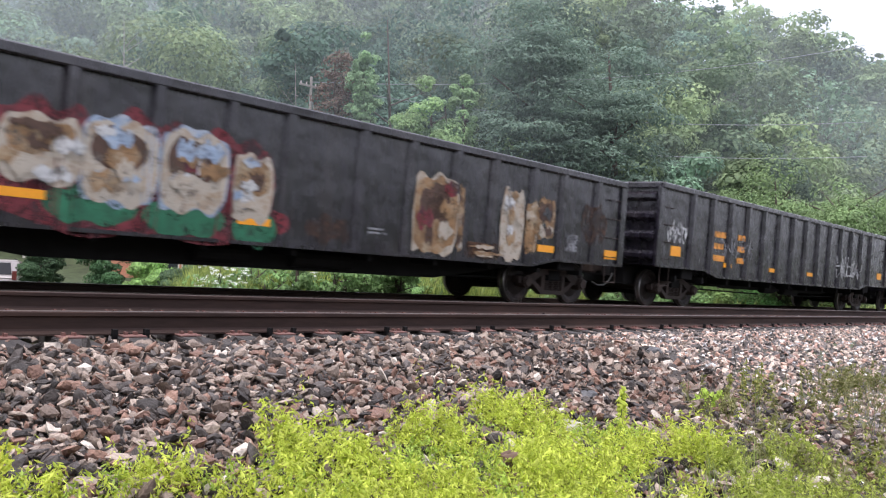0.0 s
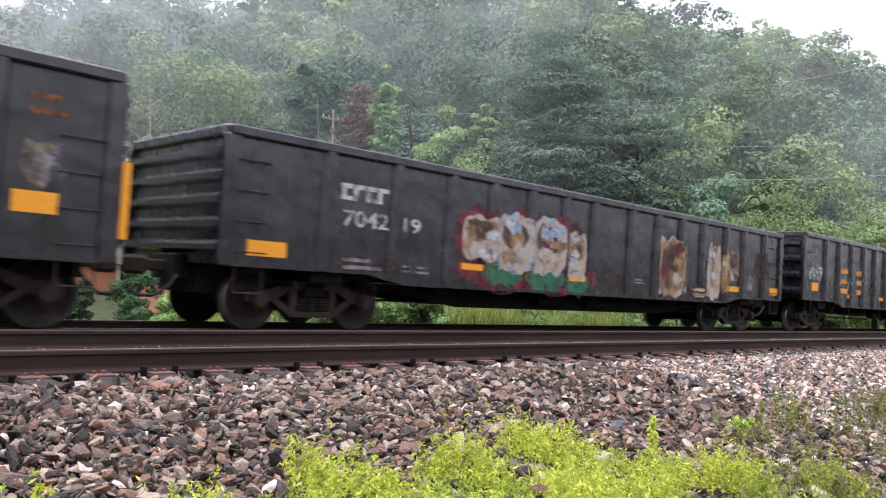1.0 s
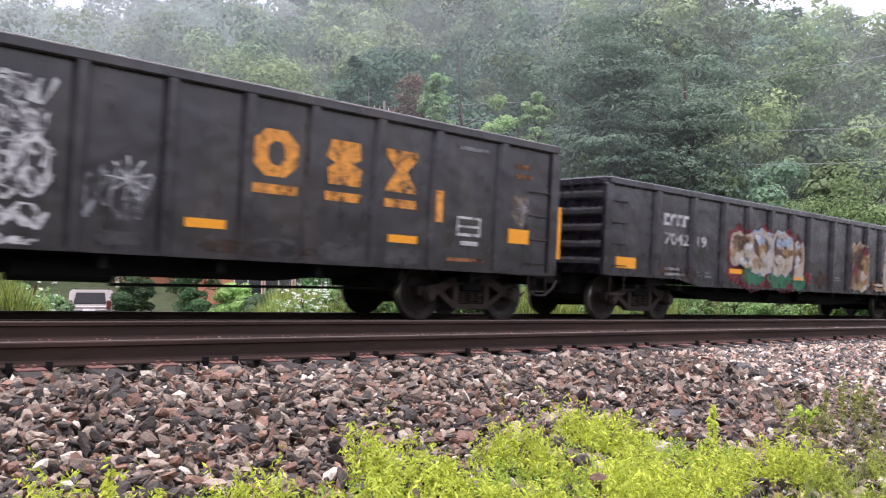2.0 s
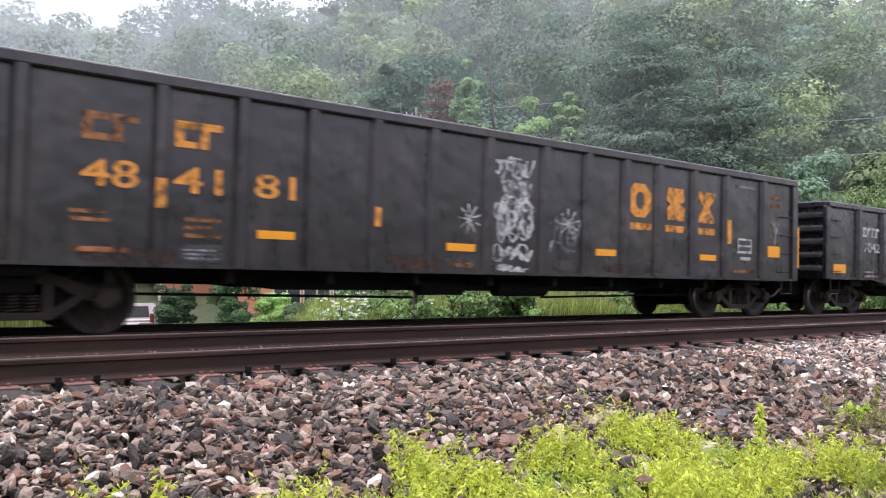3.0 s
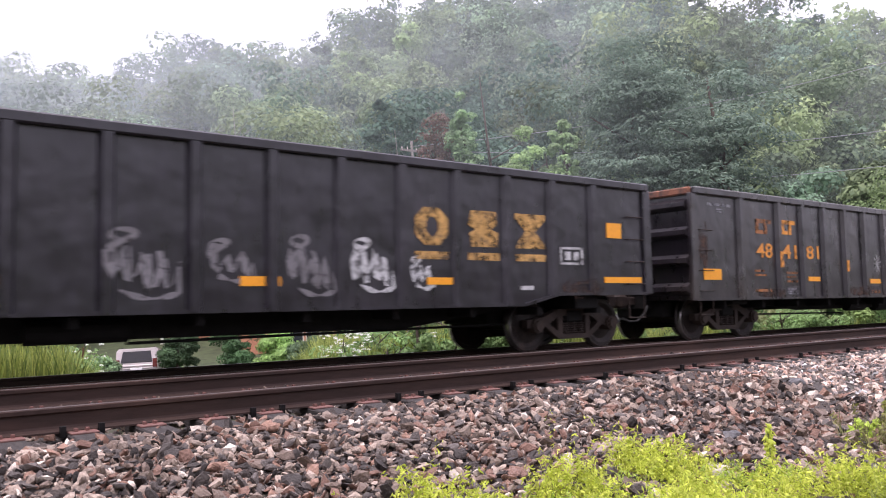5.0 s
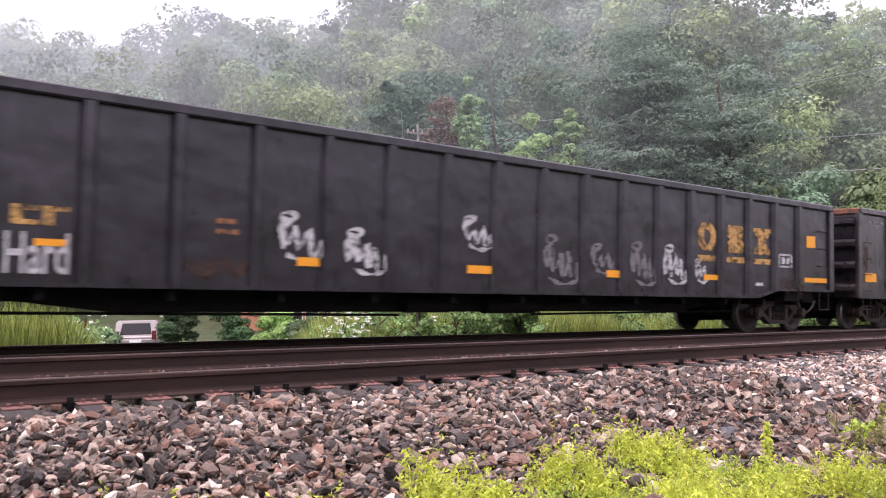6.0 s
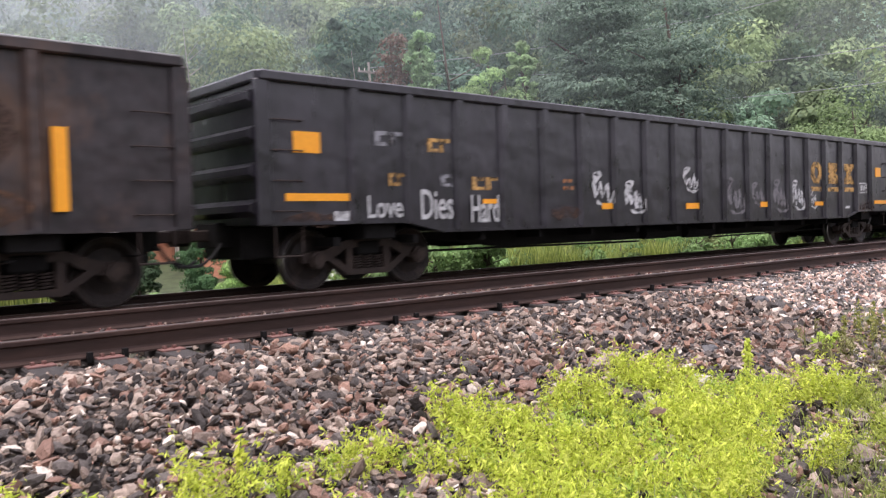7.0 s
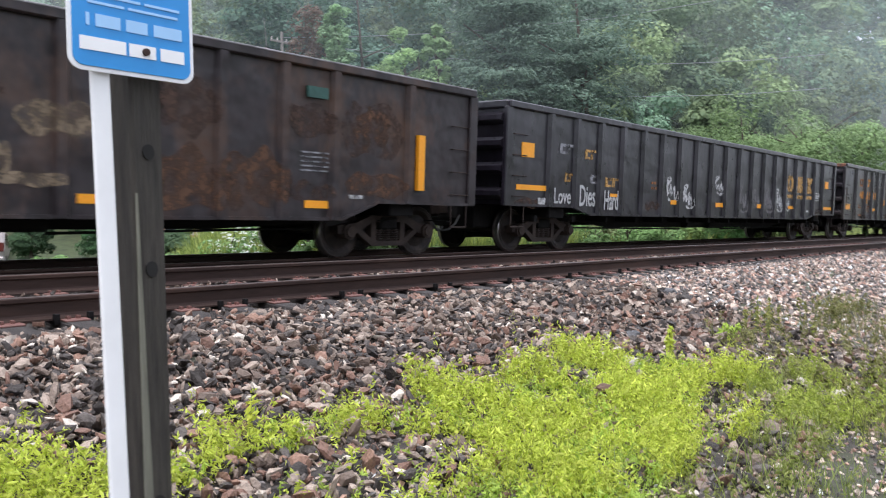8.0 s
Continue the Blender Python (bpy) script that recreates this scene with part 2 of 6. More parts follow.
    hole=mat("painted_hole_shade", (0.008, 0.007, 0.006), 0.9, bump=0),
    white=mat("white_enamel", (0.88, 0.87, 0.86), 0.4, spread=0.04, scale=6, bump=0.03),
    sign=mat("blue_sign_sheet", (0.025, 0.27, 0.66), 0.35, spread=0.08, scale=5, bump=0.02),
    sign_pale=mat("pale_blue_lettering", (0.35, 0.58, 0.85), 0.4, spread=0.05, bump=0),
    brick=mat("orange_brick_wall", (0.5, 0.22, 0.13), 0.85, spread=0.2, scale=12, bump=0.3),
    siding=mat("cream_trim", (0.62, 0.58, 0.52), 0.7, spread=0.08),
    glass=mat("dark_window_glass", (0.03, 0.035, 0.04), 0.08, spread=0.1, bump=0, spec=0.8),
    roof=mat("grey_shingles", (0.12, 0.11, 0.105), 0.85, scale=10),
    van=mat("dull_silver_car_paint", (0.34, 0.305, 0.295), 0.4, 0.2, spread=0.1, scale=3, bump=0.0),
    lamp_red=mat("red_tail_lens", (0.13, 0.025, 0.02), 0.25, spread=0.1, bump=0),
    tyre=mat("tyre_rubber", (0.02, 0.02, 0.02), 0.8),
    # pale cable colour has the sky's reflection painted in
    wire=mat("cable", (0.3, 0.31, 0.32), 0.5, bump=0),
)


# ---- mesh helpers ----
def part(name, bm, material, parent=None, label="", loc=None):
    """One bmesh becomes one mesh object, under a thing or a part."""
    me = bpy.data.meshes.new(name)
    bm.to_mesh(me)
    bm.free()
    me.materials.append(material)
    ob = new(name, me)
    if parent is not None:
        ob.parent = parent
    if loc is not None:
        ob.location = loc
    if label:
        tagged(ob, label)
    return ob


def shared(name, me, parent, m):
    ob = new(name, me)
    ob.parent = parent
    ob.matrix_basis = m
    return ob


def box(bm, x0, x1, y0, y1, z0, z1, bevel=0.0):
    r = bmesh.ops.create_cube(bm, size=1, matrix=Matrix.Translation(((x0 + x1) / 2, (y0 + y1) / 2, (z0 + z1) / 2)) @ Matrix.Diagonal((x1 - x0, y1 - y0, z1 - z0, 1)))
    if bevel:
        edges = list({e for v in r["verts"] for e in v.link_edges})
        bmesh.ops.bevel(bm, geom=edges, offset=bevel, segments=1, affect="EDGES")
    return bm


def cyl(bm, p, q, r, r2=None, seg=12):
    p, q = Vector(p), Vector(q)
    d = q - p
    m = Matrix.Translation((p + q) / 2) @ d.to_track_quat("Z", "Y").to_matrix().to_4x4()
    bmesh.ops.create_cone(bm, cap_ends=True, segments=seg, radius1=r, radius2=r if r2 is None else r2, depth=d.length, matrix=m)
    return bm


def prism(bm, outline, y0, y1):
    """A solid from an outline in x and z, from y0 to y1."""
    a = [bm.verts.new((x, y0, z)) for x, z in outline]
    b = [bm.verts.new((x, y1, z)) for x, z in outline]
    n = len(a)
    bm.faces.new(a)
    bm.faces.new(b[::-1])
    for i in range(n):
        bm.faces.new((a[i], b[i], b[(i + 1) % n], a[(i + 1) % n]))
    bmesh.ops.recalc_face_normals(bm, faces=bm.faces)
    return bm


def tube(bm, pts, r, seg=6):
    """One continuous bent tube through the points."""
    pts = [Vector(p) for p in pts]
    rings = []
    for i, p in enumerate(pts):
        d = (pts[min(i + 1, len(pts) - 1)] - pts[max(i - 1, 0)]).to_track_quat("Z", "Y").to_matrix()
        rings.append([bm.verts.new(p + d @ Vector((r * math.cos(6.2832 * k / seg), r * math.sin(6.2832 * k / seg), 0))) for k in range(seg)])
    for a, b in zip(rings, rings[1:]):
        for k in range(seg):
            bm.faces.new((a[k], a[(k + 1) % seg], b[(k + 1) % seg], b[k]))
    bm.faces.new(rings[0][::-1])
    bm.faces.new(rings[-1])
    bmesh.ops.recalc_face_normals(bm, faces=bm.faces)
    return bm


def B():
    return bmesh.new()


def raw_mesh(name, verts, faces_flat, per, material, tint=None, smooth=False):
    """A large mesh from numpy arrays; all faces have the same number of corners."""
    me = bpy.data.meshes.new(name)
    nv, nf = len(verts), np.size(faces_flat) // per
    me.vertices.add(nv)
    me.vertices.foreach_set("co", np.asarray(verts, dtype=np.float32).ravel())
    me.loops.add(nf * per)
    me.loops.foreach_set("vertex_index", np.asarray(faces_flat, dtype=np.int32).ravel())
    me.polygons.add(nf)
    me.polygons.foreach_set("loop_start", np.arange(0, nf * per, per, dtype=np.int32))
    if smooth:
        me.polygons.foreach_set("use_smooth", np.ones(nf, dtype=bool))
    else:
        me.polygons.foreach_set("use_smooth", np.zeros(nf, dtype=bool))
    me.update(calc_edges=True)
    if tint is not None:
        at = me.color_attributes.new("tint", "FLOAT_COLOR", "POINT")
        at.data.foreach_set("color", np.asarray(tint, dtype=np.float32).ravel())
    me.materials.append(material)
    return me


rng = np.random.default_rng(7)
EYE0 = (1.2, -6.5)


# ---- the lie of the land ----
def smooth(a, b, v):
    s = np.clip((v - a) / (b - a), 0, 1)
    return s * s * (3 - 2 * s)


# below y -26 an unseen bank is added to darken reflections in car sides
CROSS_Y = [-500, -60, -45, -26, -12, -6.5, -4.1, -1.8, -1.0, -0.5, 0.0, 1.51, 2.4, 3.3, 4.09, 5.6, 6.7, 9.5, 13, 30, 400]
CROSS_Z = [12, 5.5, 4.2, -1.2, -1.35, -1.3, -0.97, -0.385, -0.305, -0.288, -0.272, -0.125, -0.06, -0.08, -0.06, 0.06, 0.05, -0.4, -0.3, -0.15, -0.15]
HILL_AZ = [-180, -90, -40, 0, 9, 16, 19, 22.6, 26, 30, 34, 45, 55, 60, 62, 65.5, 68, 71, 74, 90, 110, 150, 180]
HILL_S = [0.0, 0.2, 0.38, 0.427, 0.443, 0.46, 0.488, 0.54, 0.512, 0.54, 0.59, 0.64, 0.58, 0.525, 0.5, 0.45, 0.415, 0.37, 0.36, 0.36, 0.3, 0.0, 0.0]


def height(x, y):
    x, y = np.asarray(x, float), np.asarray(y, float)
    z = np.interp(y, CROSS_Y, CROSS_Z)
    dx, dy = x - EYE0[0], y - EYE0[1]
    d, az = np.hypot(dx, dy), np.degrees(np.arctan2(dx, dy))
    s = np.interp(az, HILL_AZ, HILL_S)
    rise = s * 92 * smooth(36, 190, d) ** 0.82 * 1.15
    rise += s * 2.2 * np.sin(x * 0.11 + 1) * np.sin(y * 0.09) * smooth(45, 70, d)
    # the valley stays open along the track
    return z + rise * smooth(12, 34, y)


gx = np.concatenate([np.linspace(-700, -60, 24), np.linspace(-55, -4, 30), np.linspace(-3.6, 14, 60), np.linspace(15, 140, 80), np.linspace(150, 900, 24)])
gy = np.concatenate([np.linspace(-500, -80, 6), np.linspace(-70, -16, 16), np.linspace(-14, -7, 6), np.linspace(-6.5, 7, 60), np.linspace(7.5, 30, 30), np.linspace(32, 180, 75), np.linspace(200, 900, 16)])
GX, GY = np.meshgrid(gx, gy)
GZ = height(GX, GY)
near = (np.abs(GY + 3) < 4)
GZ = GZ + np.where(near, 0.012 * np.sin(GX * 9 + GY * 5) + 0.015 * np.sin(GX * 3.1 - GY * 7), 0)
gv = np.stack([GX.ravel(), GY.ravel(), GZ.ravel()], 1)
nx, ny = len(gx), len(gy)
ii = (np.arange(ny - 1)[:, None] * nx + np.arange(nx - 1)[None, :]).ravel()
gf = np.stack([ii, ii + 1, ii + 1 + nx, ii + nx], 1)
ground_me = raw_mesh("ground", gv, gf, 4, M["ground"], smooth=True)
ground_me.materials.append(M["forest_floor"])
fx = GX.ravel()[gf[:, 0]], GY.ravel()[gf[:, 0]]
# the dark floor also covers the added bank behind the camera
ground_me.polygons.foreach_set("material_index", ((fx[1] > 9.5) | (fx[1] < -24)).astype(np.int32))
ground = tagged(new("ground", ground_me), "gravelly soil beside the line, wooded hillside beyond, added unseen bank behind", "ground", kind="structure")

# ---- the two tracks ----
CANT = 4.6
TRACKS = [dict(y=0.755, z=0.075, rx=math.degrees(math.atan2(0.15, 1.51)), ties=(-9, 70)), dict(y=4.85, z=0.23, rx=CANT, ties=(-9, 70))]
RAIL_OUT = [(-0.075, -0.186), (0.075, -0.186), (0.075, -0.172), (0.02, -0.155), (0.009, -0.14), (0.009, -0.05), (0.036, -0.036), (0.037, -0.008), (0.03, 0.0),
            (-0.03, 0.0), (-0.037, -0.008), (-0.036, -0.036), (-0.009, -0.05), (-0.009, -0.14), (-0.02, -0.155), (-0.075, -0.172)]


def rail_mesh(name, x0, x1):
    bm = B()
    a = [bm.verts.new((x0, y, z)) for y, z in RAIL_OUT]
    b = [bm.verts.new((x1, y, z)) for y, z in RAIL_OUT]
    n = len(a)
    for i in range(n):
        f = bm.faces.new((a[i], a[(i + 1) % n], b[(i + 1) % n], b[i]))
        f.material_index = 1 if i == 8 else 0
    bm.faces.new(a[::-1])
    bm.faces.new(b)
    bmesh.ops.recalc_face_normals(bm, faces=bm.faces)
    me = bpy.data.meshes.new(name)
    bm.to_mesh(me)
    bm.free()
    me.materials.append(M["rail"])
    me.materials.append(M["railtop"])
    return me


def solid(name, bm, material):
    me = bpy.data.meshes.new(name)
    bm.to_mesh(me)
    bm.free()
    me.materials.append(material)
    return me


tie_me = solid("tie", box(B(), -0.115, 0.115, -1.3, 1.3, -0.37, -0.192, 0.012), M["tie"])
bm = box(B(), -0.1, 0.1, -0.19, 0.19, -0.193, -0.178, 0.004)
for sx in (-0.06, 0.02):
    box(bm, sx, sx + 0.025, -0.125, -0.085, -0.18, -0.155)
    box(bm, sx + 0.03, sx + 0.055, 0.085, 0.125, -0.18, -0.155)
plate_me = solid("tie_plate", bm, M["plate"])
anchor_me = solid("rail_anchor", box(box(B(), -0.02, 0.02, -0.115, 0.06, -0.215, -0.172), -0.02, 0.02, -0.115, -0.072, -0.215, -0.135), M["under"])

for k, T in enumerate(TRACKS):
    tr = new("railway_track")
    tagged(tr, ("rust-brown running rails on dark timber ties in ballast" if k == 0 else "canted far track carrying the freight train"), "railway track", kind="structure")
    tr.matrix_world = pose(0, T["y"], T["z"], T["rx"])
    for s in (-1, 1):
        r = new("rail", rail_mesh("rail", -60, 260))
        r.parent = tr
        r.location = (0, s * 0.755, 0)
    n_tie = 120 if k == 0 else 90
    for i in range(n_tie):
        x = -6.578 + 0.497 * i
        shared("tie", tie_me, tr, pose(x, 0.02 * math.sin(i * 2.3), 0, 0, 0, 0.6 * math.sin(i * 1.7)))
        if i < 80:
            shared("tie_plate", plate_me, tr, pose(x, -0.755, 0))
            if k == 0:
                shared("tie_plate", plate_me, tr, pose(x, 0.755, 0))
        if k == 0 and i < 80 and i % 3 == 1:
            for sx in (-0.135, 0.135):
                shared("rail_anchor", anchor_me, tr, pose(x + sx, -0.755, 0))

# ---- the train ----
SPEED = 7.07
WHEEL_R = 0.457
HW = 1.52
KEYED_CARS, KEYED_AXLES = [], []
CAR_POSTS = {}


def wheel_mesh():
    bm = B()
    prof = [(0.0, -0.10), (0.1, -0.10), (0.13, -0.06), (0.30, -0.02), (0.38, -0.075), (0.445, -0.075), (0.457, -0.06), (0.46, 0.03), (0.485, 0.045), (0.485, 0.065), (0.40, 0.065), (0.38, 0.03), (0.12, 0.03), (0.0, 0.05)]
    seg = 28
    rings = []
    for r, y in prof:
        if r == 0:
            rings.append([bm.verts.new((0, y, 0))])
        else:
            rings.append([bm.verts.new((r * math.cos(2 * math.pi * i / seg), y, r * math.sin(2 * math.pi * i / seg))) for i in range(seg)])
    for j, (a, b) in enumerate(zip(rings, rings[1:])):
        for i in range(seg):
            k = (i + 1) % seg
            q = [a[i % len(a)], a[k % len(a)], b[k % len(b)], b[i % len(b)]]
            q = list(dict.fromkeys(q))
            f = bm.faces.new(q)
            f.material_index = 1 if j in (5, 6) else 0
    bmesh.ops.recalc_face_normals(bm, faces=bm.faces)
    me = bpy.data.meshes.new("wheel")
    bm.to_mesh(me)
    bm.free()
    me.materials.append(M["wheel"])
    me.materials.append(M["tread"])
    return me


WHEEL = wheel_mesh()
WB = 1.95
# side frame of a three-piece truck: arched top, spring window, journal boxes at the ends
bm = B()
prism(bm, [(-1.2, 0.56), (-0.8, 0.60), (-0.42, 0.74), (0.42, 0.74), (0.8, 0.60), (1.2, 0.56), (1.2, 0.42), (0.82, 0.42), (0.62, 0.5), (0.42, 0.62), (-0.42, 0.62), (-0.62, 0.5), (-0.82, 0.42), (-1.2, 0.42)], -0.08, 0.08)
prism(bm, [(-0.9, 0.50), (-0.78, 0.46), (-0.4, 0.20), (0.4, 0.20), (0.78, 0.46), (0.9, 0.50), (0.74, 0.54), (0.34, 0.29), (-0.34, 0.29), (-0.74, 0.54)], -0.075, 0.075)
box(bm, -0.42, -0.3, -0.07, 0.07, 0.28, 0.64)
box(bm, 0.3, 0.42, -0.07, 0.07, 0.28, 0.64)
SIDE_FRAME = solid("side_frame", bm, M["truck"])
SPRING = solid("coil_spring", tube(B(), [(0.075 * math.cos(k * 0.7), 0.075 * math.sin(k * 0.7), 0.29 + 0.2 * k / 45) for k in range(46)], 0.016, 5), M["truck"])
bm = cyl(B(), (0, -0.11, 0), (0, 0.11, 0), 0.135, seg=14)
cyl(bm, (0, -0.15, 0), (0, -0.1, 0), 0.1, seg=12)
JOURNAL = solid("bearing_cap", bm, M["truck"])
BRAKE_BEAM = solid("brake_beam", box(box(B(), -0.62, 0.62, -0.7, 0.7, 0.3, 0.52, 0.03), -0.8, 0.8, -0.35, 0.35, 0.26, 0.4, 0.03), M["under"])
BOLSTER = solid("bolster", box(box(B(), -0.22, 0.22, -1.1, 1.1, 0.5, 0.72, 0.03), -0.9, 0.9, -0.12, 0.12, 0.4, 0.55, 0.02), M["under"])
AXLE = solid("axle", cyl(B(), (0, -1.05, 0), (0, 1.05, 0), 0.085, seg=12), M["wheel"])


def truck(car, x):
    t = shared("truck", BOLSTER, car, pose(x, 0, 0))
    shared("brake_beam", BRAKE_BEAM, t, pose(0, 0, 0))
    for s in (-1, 1):
        shared("side_frame", SIDE_FRAME, t, pose(0, s * 1.0, 0))
        for cx in (-0.2, 0.0, 0.2):
            shared("coil_spring", SPRING, t, pose(cx, s * 1.0, 0))
        for a in (-WB / 2, WB / 2):
            shared("bearing_cap", JOURNAL, t, pose(a, s * 1.03, WHEEL_R, 0, 0, 0 if s < 0 else 180))
    for a in (-WB / 2, WB / 2):
        ax = shared("wheelset", AXLE, car, pose(x + a, 0, WHEEL_R))
        shared("wheel", WHEEL, ax, pose(0, -0.80, 0))
        shared("wheel", WHEEL, ax, pose(0, 0.80, 0, 0, 0, 180))
        KEYED_AXLES.append((ax, x + a))
    return t


def plate(car, name, x0, x1, z0, z1, m, label="", lift=0.0, y=-HW):
    """A thin painted or bolted plate on the near side."""
    return part(name, box(B(), x0, x1, y - 0.012 - lift, y + 0.002, z0, z1), M[m], car, label)


def side_y(car, x):
    """How far the posts stand out of the near side at x."""
    w = 0.11
    best = 0.0
    for rx in CAR_POSTS.get(car.name, ()):
        d = abs(x - rx)
        if d < w:
            best = 0.085 if d < w * 0.55 else 0.085 * (w - d) / (w * 0.45)
    return -HW - best


def blob(car, name, cx, cz, w, h, m, layer, seed, lobes=5, rough=0.16, square=2.6):
    """An irregular patch of sprayed paint that follows panel and posts, one of several layers."""
    r = random.Random(seed)
    p0, p1, p2, p3 = [r.uniform(0, 6.28) for _ in range(4)]
    bm = B()
    cols = []
    n = max(8, int(w * (1 + rough) / 0.03))
    for i in range(n + 1):
        u = -1 + 2 * i / n
        x = cx + u * w / 2 * (1 + 0.5 * rough)
        e = (1 - abs(u) ** square) ** 0.5
        k_top = 1 + rough * math.sin(lobes * u * 1.3 + p0) + min(0.1, rough) * math.sin(9 * u + p1)
        k_low = 1 + rough * math.sin(lobes * u * 1.1 + p2) + min(0.1, rough) * math.sin(8 * u + p3)
        y = side_y(car, x) - 0.006 - 0.003 * layer
        cols.append((bm.verts.new((x, y, cz + h / 2 * e * k_top)), bm.verts.new((x, y, cz - h / 2 * e * k_low - 0.001))))
    for (a0, a1), (b0, b1) in zip(cols, cols[1:]):
        bm.faces.new((a0, a1, b1, b0))
    bmesh.ops.recalc_face_normals(bm, faces=bm.faces)
    return part(name, bm, M[m], car)


def ribbon(bm, pts, width, y):
    """One continuous painted stroke."""
    rows = []
    for i, (x, z) in enumerate(pts):
        x0, z0 = pts[max(i - 1, 0)]
        x1, z1 = pts[min(i + 1, len(pts) - 1)]
        d = Vector((x1 - x0, 0, z1 - z0))
        n = Vector((-d.z, 0, d.x)).normalized() * width * (0.35 + 0.2 * math.sin(i * 0.9))
        yy = y(x) - 0.00006 * i
        rows.append((bm.verts.new((x + n.x, yy, z + n.z)), bm.verts.new((x - n.x, yy, z - n.z))))
    for (a0, a1), (b0, b1) in zip(rows, rows[1:]):
        bm.faces.new((a0, a1, b1, b0))


def scribble(car, x0, x1, z0, z1, m, seed, strokes=9, width=0.035, layer=0):
    """A sprayed tag of one looping stroke that cannot be read."""
    r = random.Random(seed)
    bm = B()
    pts = []
    for s in range(strokes):
        cx = x0 + (x1 - x0) * (s + 0.5) / strokes
        cz = r.uniform(z0 * 0.7 + z1 * 0.3, z0 * 0.3 + z1 * 0.7)
        w, h, p = (x1 - x0) / strokes * r.uniform(0.6, 1.3), (z1 - z0) * r.uniform(0.25, 0.5), r.uniform(0, 6)
        turn = r.uniform(3.5, 7.0)
        for i in range(16):
            a = p + turn * i / 15
            pts.append((cx + w * math.cos(a) * 0.6 + 0.15 * h * math.sin(a * 0.5), min(z1, max(z0, cz + h * math.sin(a * (1 + 0.3 * (s % 2)))))))
    ribbon(bm, pts, width, lambda x: side_y(car, x) - 0.005 - 0.004 * layer)
    bmesh.ops.recalc_face_normals(bm, faces=bm.faces)
    return part("spray_tag", bm, M[m], car)


def lettering(car, text, x0, x1, z0, z1, m, name="lettering", lift=0.0):
    """Readable writing, fitted to its width and height."""
    cu = bpy.data.curves.new(name, "FONT")
    cu.body = text
    cu.resolution_u = 3
    cu.extrude = 0.003
    cu.offset = 0.012
    tmp = bpy.data.objects.new(name, cu)
    scene.collection.objects.link(tmp)
    me = bpy.data.meshes.new_from_object(tmp.evaluated_get(bpy.context.evaluated_depsgraph_get()))
    bpy.data.objects.remove(tmp)
    co = np.array([v.co[:] for v in me.vertices])
    lo, hi = co.min(0), co.max(0)
    out = np.empty_like(co)
    out[:, 0] = x0 + (co[:, 0] - lo[0]) / (hi[0] - lo[0]) * (x1 - x0)
    out[:, 2] = z0 + (co[:, 1] - lo[1]) / (hi[1] - lo[1]) * (z1 - z0)
    out[:, 1] = -HW - 0.008 - lift - co[:, 2]
    me.vertices.foreach_set("co", out.ravel())
    me.materials.clear()
    me.materials.append(M[m])
    ob = new(name, me)
    ob.parent = car
    return ob


def bars(car, x0, x1, z0, z1, m, rows=2, lift=0.0):
    """Small writing that cannot be read, as plain bars."""
    bm = B()
    h = (z1 - z0) / (rows * 2 - 1)
    for i in range(rows):
        box(bm, x0, x1 - (0.15 * (x1 - x0) if i % 2 else 0), -HW - 0.012 - lift, -HW, z0 + 2 * i * h, z0 + (2 * i + 1) * h)
    return part("stencil", bm, M[m], car)


def blocks(car, x0, x1, z0, z1, m, n, lift=0.0):
    """A short painted mark kept as n stout blocks side by side."""
    w = (x1 - x0) / n
    for i in range(n):
        bm = box(B(), x0 + i * w, x0 + (i + 0.34) * w, -HW - 0.012 - lift, -HW, z0, z1)
        box(bm, x0 + (i + 0.3) * w, x0 + (i + 0.86) * w, -HW - 0.011 - lift, -HW, z1 - 0.28 * (z1 - z0), z1)
        if i % 2 == 0:
            box(bm, x0 + (i + 0.3) * w, x0 + (i + 0.86) * w, -HW - 0.011 - lift, -HW, z0, z0 + 0.25 * (z1 - z0))
        part("painted_mark", bm, M[m], car)


